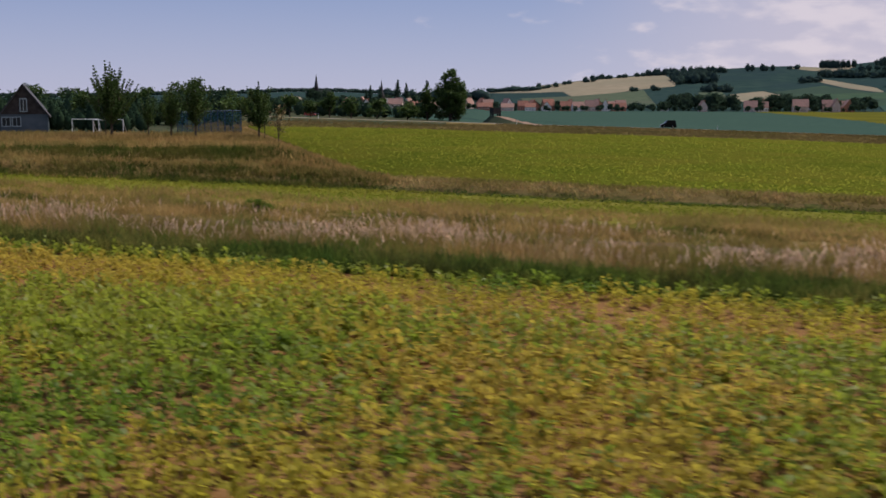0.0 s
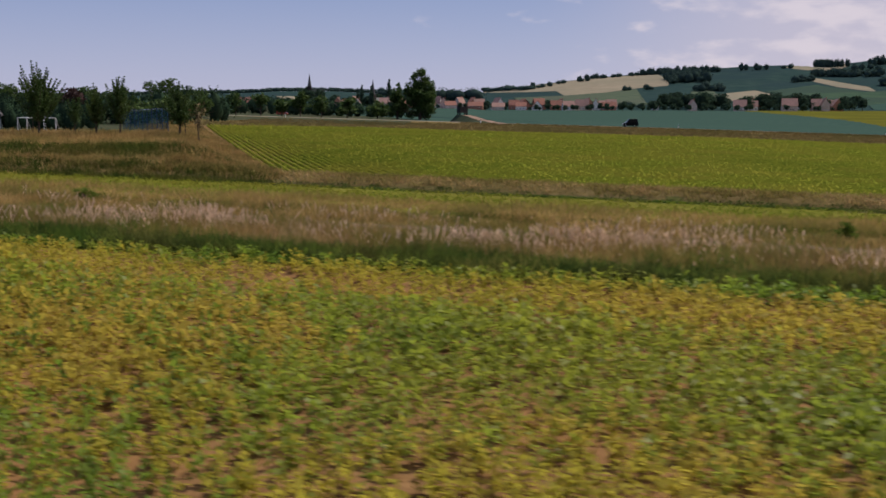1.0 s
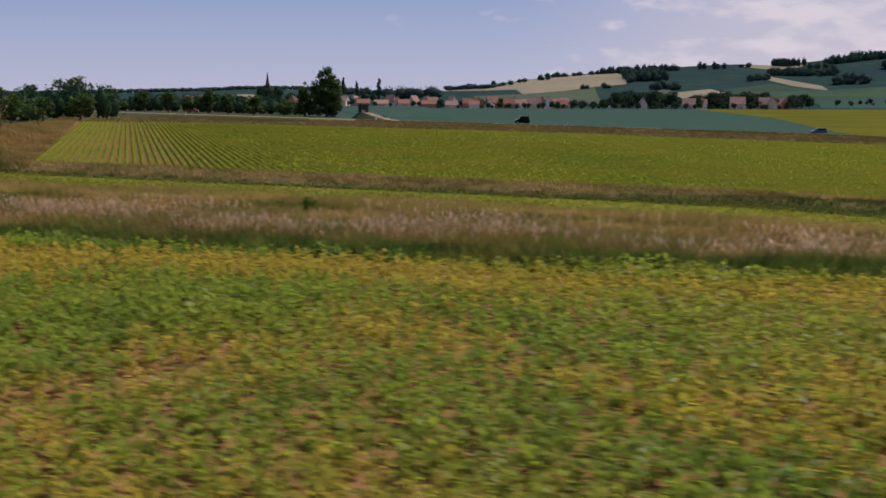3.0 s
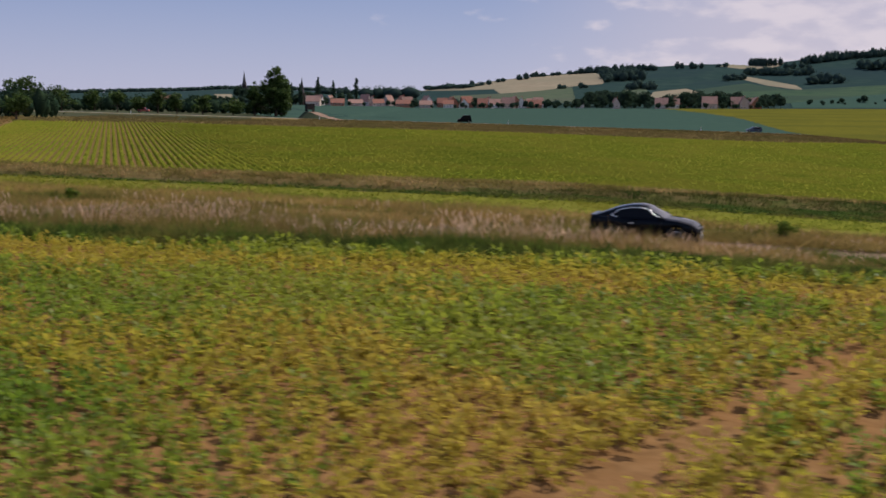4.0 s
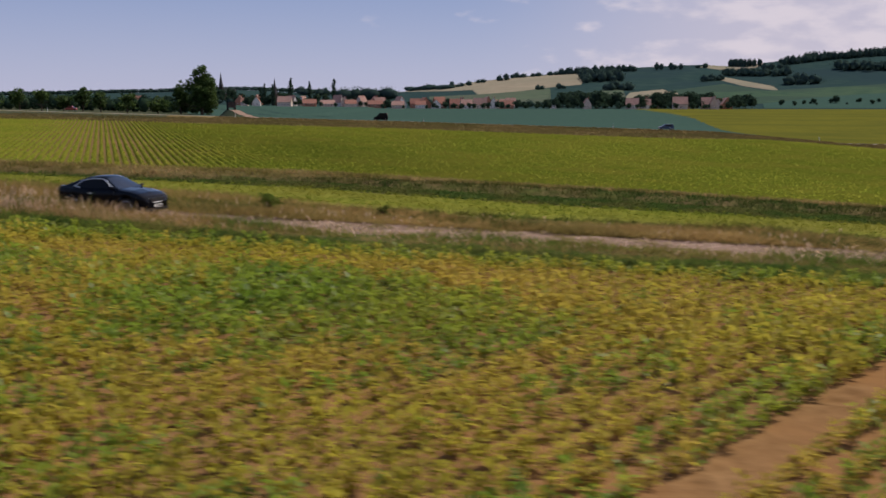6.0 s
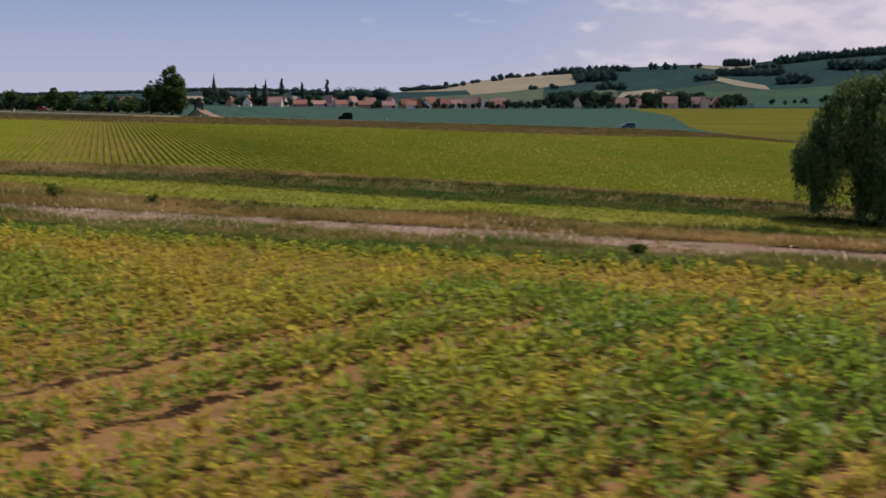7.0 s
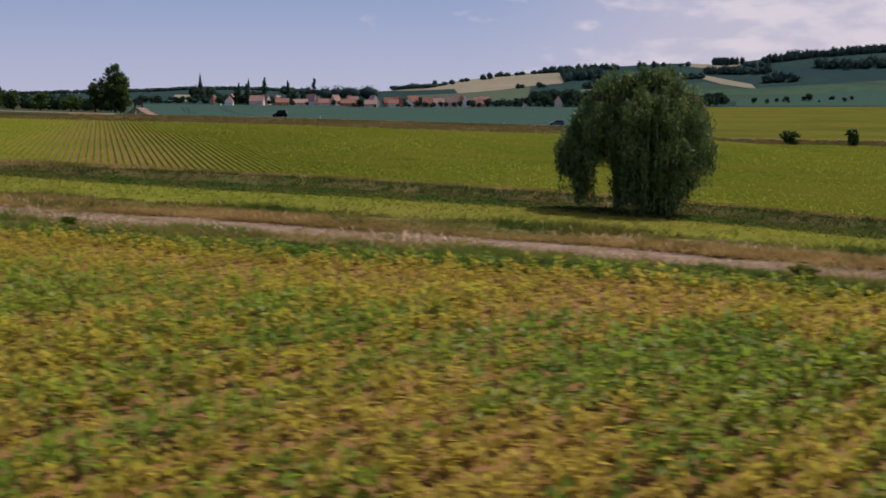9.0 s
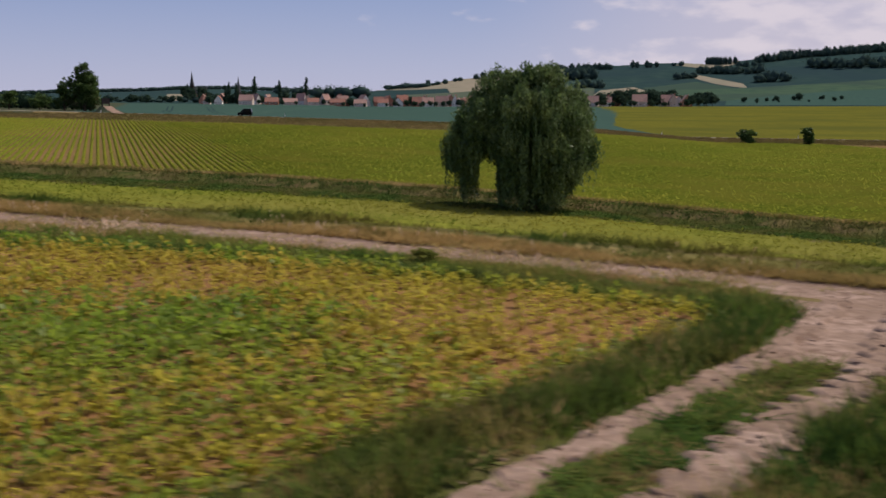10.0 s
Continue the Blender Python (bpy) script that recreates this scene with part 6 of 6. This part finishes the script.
for k in range(34):
    hu = G3.uniform(-205, 62) if k < 21 else G3.uniform(150, 262)
    hx, hy = spot(hu, G3.uniform(1165, 1225))
    hw, wk = G3.uniform(8, 14), int(G3.integers(3))
    gable_house("village_house", hx, hy, G3.uniform(-40, 40), hw, G3.uniform(7, 10), G3.uniform(3.6, 5.5), G3.uniform(8.5, 12.5), (PLASTER, PLASTER_WHITE, BRICK)[wk], (TILE, TILE_PINK)[int(G3.integers(2))],
                ("pale plastered village house under a reddish tiled roof", "white village house under a reddish tiled roof", "brick village house under a red tiled roof")[wk], "village houses", bool(G3.integers(2)), [(-2, 1.2), (1.5, 1.2)], sunk=0.8)
px, py = spot(-303, 900)
gable_house("orchard_cottage", px, py, -6, 16, 9, 4.0, 8.6, BRICK, TILE, "low red cottage behind the orchard trees", win=((-5, 1.0), (0, 1.0), (5, 1.0)), sunk=0.5)


def church(u, far, tower, spire, nave_w, label, rz=0.0):
    x, y = spot(u, far)
    ob = thing("church", x, y, onland(x, y) - 1, label, "church", rz)
    part("tower", mesh_of("tower", *boxes((-2.6, -2.6, 0, 2.6, 2.6, tower)), DARK_WOOD), ob, "dark square tower")
    r = 3.0
    ring = [(r * math.cos(a), r * math.sin(a), tower) for a in np.arange(8) * math.pi / 4 + math.pi / 8]
    part("spire", mesh_of("spire", ring + [(0.75 * px_, 0.75 * py_, tower + (spire - tower) * 0.18) for px_, py_, _ in ring] + [(0, 0, spire)],
                          [(i, (i + 1) % 8, 8 + (i + 1) % 8, 8 + i) for i in range(8)] + [(8 + i, 8 + (i + 1) % 8, 16) for i in range(8)], SLATE), ob, "slim pointed slate spire")
    n = nave_w
    part("nave", mesh_of("nave", *boxes((2.6, -4.5, 0, 2.6 + n, 4.5, tower * 0.42)), BRICK), ob, "brick nave")
    e, t = tower * 0.42, tower * 0.80
    part("nave_roof", mesh_of("nave_roof", [(2.6, -5, e), (3 + n, -5, e), (3 + n, 5, e), (2.6, 5, e), (2.6, 0, t), (3 + n, 0, t)], [(0, 1, 5, 4), (2, 3, 4, 5), (1, 2, 5), (3, 0, 4), (3, 2, 1, 0)], SLATE), ob, "steep dark nave roof")
    for k in range(3):
        part("window", mesh_of("window", *boxes((4 + k * n / 3.4, -4.6, 2.5, 5.4 + k * n / 3.4, -4.45, e - 1)), PANE), ob)


church(-215.5, 1500, 21, 39, 17, "dark brick church with a slim pointed spire")
church(-168.5, 1180, 14, 31, 12, "dark church tower with a slim pointed spire", 60)


# ---------------------------------------------------------------- distant trees
def lump(sides=7, rings=4):
    """A unit ball of few faces, as the shady heart of a distant crown."""
    co = [(math.cos(6.2832 * k / sides) * math.sin(math.pi * (r + 0.5) / rings), math.sin(6.2832 * k / sides) * math.sin(math.pi * (r + 0.5) / rings), -math.cos(math.pi * (r + 0.5) / rings)) for r in range(rings) for k in range(sides)]
    quads = [(r * sides + k, r * sides + (k + 1) % sides, (r + 1) * sides + (k + 1) % sides, (r + 1) * sides + k) for r in range(rings - 1) for k in range(sides)]
    return np.array(co), np.array(quads)


def far_tree(name, kind, seed, h, w, leaves, size, label):
    """A tree for the distance, built once and copied: trunk and an uneven crown."""
    g = np.random.default_rng(seed)
    ob = thing(name, 0, 0, 0, label, "tree", group="village trees")
    part("trunk", mesh_of("trunk", *tube([(0, 0, -0.6), (0, 0, h * 0.5)], [h * 0.03, h * 0.015], 6), BARK), ob)
    if kind == "column":
        cs = [(g.normal(0, w * 0.10), g.normal(0, w * 0.10), h * t) for t in np.linspace(0.08, 0.96, 26)]
        spread = np.array([[w * 0.20 * (1.05 - abs(2 * t - 0.75) ** 1.5 * 0.6), w * 0.20 * (1.05 - abs(2 * t - 0.75) ** 1.5 * 0.6), h * 0.05] for t in np.linspace(0.08, 0.96, 26)])
        co, quads = leaf_cloud(cs, leaves // 26, np.repeat(np.clip(spread, 0.1, None), leaves // 26, 0), size, g)
    else:
        cs = []
        for _ in range(26):
            d = Vector(g.normal(0, 1, 3)).normalized()
            cs.append((d.x * w * 0.34, d.y * w * 0.34, h * 0.58 + d.z * h * 0.30))
        co, quads = leaf_cloud(cs, leaves // 26, (w * 0.10, w * 0.10, h * 0.075), size, g)
        ball, faces = lump()
        core = ball * np.array([w * 0.36, w * 0.36, h * 0.33]) * g.uniform(0.75, 1.1, (len(ball), 1)) + np.array([0, 0, h * 0.56])
        co, quads = np.concatenate([co, core]), np.concatenate([quads, faces + len(co)])
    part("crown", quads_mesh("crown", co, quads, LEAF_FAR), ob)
    return ob


ROUND = "round dark green tree among the village houses"
kinds = [far_tree("village_tree", "round", 300 + i, 10, 9 + i, 440, 0.72, ROUND) for i in range(3)]
slim = far_tree("poplar_tree", "column", 310, 24, 6.6, 900, 0.8, "slim dark columnar poplar by the village")
G2 = np.random.default_rng(5)


def plant(source, x, y, scale, first=[]):
    m = pose(x, y, onland(x, y) - 0.2, 0, 0, float(G2.uniform(0, 360)))
    if source.name not in first:
        first.append(source.name)
        source.matrix_world = m @ Matrix.Diagonal((scale, scale, scale, 1))
    else:
        ob = copy_thing(source, m)
        ob.matrix_basis = m @ Matrix.Diagonal((scale, scale, scale, 1))


# columnar trees: bearing, distance, size
for cu, far, size in ((-178, 1200, 0.95), (-154, 1180, 1.2), (-181, 1210, 0.8), (-134, 1450, 1.1), (-111, 1600, 1.25), (-170, 1170, 0.9), (-219, 1460, 0.8), (-209, 1470, 0.7)):
    plant(slim, *spot(cu, far), size)
# village trees in the gaps between the houses
for k in range(90):
    cu = -300 + 560 * (k + G2.uniform(-0.4, 0.4)) / 90
    far = G2.uniform(1160, 1260) if G2.random() < 0.75 else G2.uniform(1085, 1110)
    size = G2.uniform(0.55, 1.05)
    if -130 < cu < -20 and far < 1150:
        size *= 0.6
    plant(kinds[k % 3], *spot(cu, far), size)
# darker clumps round the church and east of the village: bearing, distance, size
for cu, far, size in ((-222, 1480, 1.8), (-216, 1450, 1.6), (-206, 1490, 1.7), (-198, 1300, 1.2), (-174, 1200, 1.3), (-166, 1195, 1.5), (-160, 1240, 1.4), (-150, 1200, 1.2), (-190, 1200, 1.2), (-203, 1240, 1.1), (-183, 1230, 1.1),
                      (-128, 1400, 1.3), (-120, 1420, 1.2), (-8, 1180, 1.1)):
    plant(kinds[int(far) % 3], *spot(cu, far), size)
for k in range(16):
    plant(kinds[k % 3], *spot(92 + 3.1 * k + G2.uniform(-3, 3), 1210 + G2.uniform(-40, 110)), G2.uniform(1.1, 1.9))
for cu, far, size in ((128, 1160, 1.0), (150, 1180, 1.0), (168, 1200, 1.3), (182, 1180, 1.7), (190, 1170, 1.7), (197, 1190, 2.0), (214, 1170, 1.9), (221, 1210, 1.6), (225, 1130, 1.1), (241, 1180, 1.2), (253, 1120, 1.2), (260, 1150, 1.1), (275, 1250, 0.7), (300, 1240, 0.8), (312, 1230, 0.6), (330, 1260, 0.8)):
    plant(kinds[int(cu) % 3], *spot(cu, far), size)
for k in range(26):
    plant(kinds[k % 3], *spot(122 + 158 * (k + G2.uniform(-0.4, 0.4)) / 26, 1150 + G2.uniform(0, 90)), G2.uniform(1.0, 2.0))
# row along the hedge east of the village
for k in range(11):
    plant(kinds[k % 3], *spot(312 + 8 * k + G2.uniform(-4, 4), 1260 + G2.uniform(-20, 30)), G2.uniform(0.35, 0.7) if k != 5 else 1.0)
# garden trees close before the houses
for k in range(44):
    plant(kinds[k % 3], *spot(-30 + 285 * (k + G2.uniform(-0.45, 0.45)) / 44, G2.uniform(1090, 1140)), G2.uniform(0.4, 0.85))


# ---------------------------------------------------------------- woods and hedges as stuff
def wood(name, line, deep, height, label, step_m=7.0, leaves=70, size=1.5, wild=0.35, material=None):
    """A wood or hedge along a line of places: many close crowns of uneven height, joined."""
    size = size * 0.5
    g = np.random.default_rng(len(name) + len(line) * 7 + int(abs(line[0][0])))
    ball, faces = lump()
    cs, hs, cos, qs, base = [], [], [], [], 0
    for (x0, y0), (x1, y1) in zip(line, line[1:]):
        n = max(2, int(math.hypot(x1 - x0, y1 - y0) / step_m))
        for i in range(n):
            for row in range(max(1, int(deep / step_m))):
                t = (i + g.uniform(-0.4, 0.4)) / n
                x, y = x0 + (x1 - x0) * t + g.normal(0, 0.16 * step_m), y0 + (y1 - y0) * t + row * step_m + g.normal(0, 0.16 * step_m)
                h = height * g.uniform(1 - wild, 1 + wild * 0.6)
                z0 = onland(x, y)
                broad = 0.58 if step_m > 5 else 0.40
                core = ball * np.array([step_m * broad, step_m * broad, h * 0.45]) * g.uniform(0.75, 1.2, (len(ball), 1)) + np.array([x, y, z0 + h * 0.46])
                cos.append(core)
                qs.append(faces + base)
                base += len(core)
                for z, wide in ((0.18, 1.0), (0.42, 1.1), (0.64, 0.98), (0.84, 0.72), (0.95, 0.42)):
                    cs.append((x, y, z0 + h * z))
                    hs.append((step_m * 0.42 * wide, step_m * 0.42 * wide, h * 0.08))
    per = max(4, int(leaves * 0.9) // 5)
    co, quads = leaf_cloud(cs, per, np.repeat(np.array(hs), per, 0), size, g)
    cos.append(co)
    qs.append(quads + base)
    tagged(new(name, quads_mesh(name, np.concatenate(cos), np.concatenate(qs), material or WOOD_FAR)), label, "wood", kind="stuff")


def skyline(*pairs):
    return [seen_spot(u, v)[:2] for u, v in pairs]


wood("ridge_wood", skyline((100, 23), (116, 24), (135, 25.5), (155, 26), (172, 26)), 20, 11, "dark wood along the hill crest", 9, 80, 2.0)
wood("ridge_wood", skyline((190, 27.5), (205, 28), (215, 28.5)), 9, 12, "dark trees along the hill crest", 9, 80, 2.0)
wood("crest_copse", skyline((256, 30.5), (270, 30), (286, 31)), 14, 14, "dark copse standing on the hill crest", 6, 110, 1.5, 0.12)
wood("crest_copse", skyline((228, 29.5), (238, 29.5)), 9, 8, "small trees on the hill crest", 9, 60, 1.6)
wood("crest_wood", skyline((308, 32), (325, 34), (345, 36.5), (375, 39), (410, 41.5), (450, 42.5)), 40, 14, "dark wood on the high hill crest", 9, 90, 2.4, 0.4)
wood("slope_wood", skyline((256, 22), (275, 22), (292, 22), (316, 23)), 45, 12, "dark wood on the hillside", 12, 80, 2.4)
wood("slope_wood", skyline((290, 28), (302, 28.5), (312, 29)), 12, 10, "dark wood on the hillside", 11, 80, 2.4)
wood("slope_wood", skyline((126, 16), (140, 17), (160, 17)), 110, 16, "dark wood on the hillside", 12, 80, 2.4)
wood("slope_wood", skyline((140, 8.5), (155, 9), (170, 9)), 40, 12, "dark wood below the pasture", 11, 80, 2.2)
wood("slope_wood", skyline((362, 27), (380, 27), (420, 28), (460, 29)), 60, 15, "dark wood on the hillside", 14, 80, 2.8, 0.5)
wood("slope_trees", skyline((308, 14), (325, 15), (345, 15)), 30, 14, "scattered dark trees on the hillside", 15, 90, 2.0, 0.5)
wood("slope_trees", skyline((233, 17), (248, 19)), 12, 9, "hedge with small trees on the hillside", 12, 80, 1.8, 0.4)
for a, b, v0, v1 in ((2, 20, 11, 13.5), (24, 34, 15, 16), (42, 56, 17, 18), (58, 70, 20, 20.5), (74, 88, 21, 22), (88, 100, 22, 23)):
    wood("ridge_hedge", skyline((a, v0), (b, v1)), 9, 10, "line of small trees on the grain field's crest", 11, 70, 1.8, 0.5)
wood("ridge_hedge", skyline((-38, 8.5), (-26, 9), (-12, 9.5), (0, 10)), 8, 9, "line of small trees on the low crest", 22, 70, 1.8, 0.3)
wood("field_copse", skyline((78, 9.2), (84, 9.6)), 8, 8, "small bushes in the grain field", 8, 60, 1.5)
wood("field_copse", skyline((98, 10.2), (103, 10.6)), 8, 8, "small bushes in the grain field", 9, 60, 1.5)
wood("far_forest", [spot(u, 2250) for u in (-520, -440, -360, -290, -252, -230, -190, -150, -120)], 60, 7, "long dark forest on the low far ridge", 14, 70, 3.2, 0.2)
wood("far_forest", [spot(u, 1900) for u in (-140, -115, -95, -70, -50)], 40, 12, "dark tree belt behind the village", 14, 80, 2.6, 0.4)
wood("far_trees", [spot(u, 1650) for u in (-100, -86, -74, -62, -52)], 8, 17, "row of round trees behind the village", 24, 190, 2.0, 0.2)
wood("village_hedge", [spot(u, 1230) for u in (-300, -240, -200, -150, -100, -40, 20, 60, 100)], 16, 7, "dark garden hedges and trees of the village", 10, 80, 1.4, 0.5)
wood("orchard_hedge", [(-330, 380), (-250, 372), (-190, 362), (-130, 356), (-96, 352), (-70, 350)], 18, 5.0, "dark hedge behind the orchard trees", 5, 130, 0.75, 0.3, HEDGE_LEAF)
wood("pitch_hedge", [(-142, 178), (-128, 176), (-114, 173), (-101, 170)], 7, 3.8, "low dark hedge along the football pitch", 2.2, 90, 0.42, 0.35, HEDGE_LEAF)
wood("pitch_hedge", [(-190, 250), (-160, 246), (-130, 242), (-108, 240), (-97, 240)], 12, 6.4, "dark hedge behind the football pitch", 4, 130, 0.7, 0.3, HEDGE_LEAF)
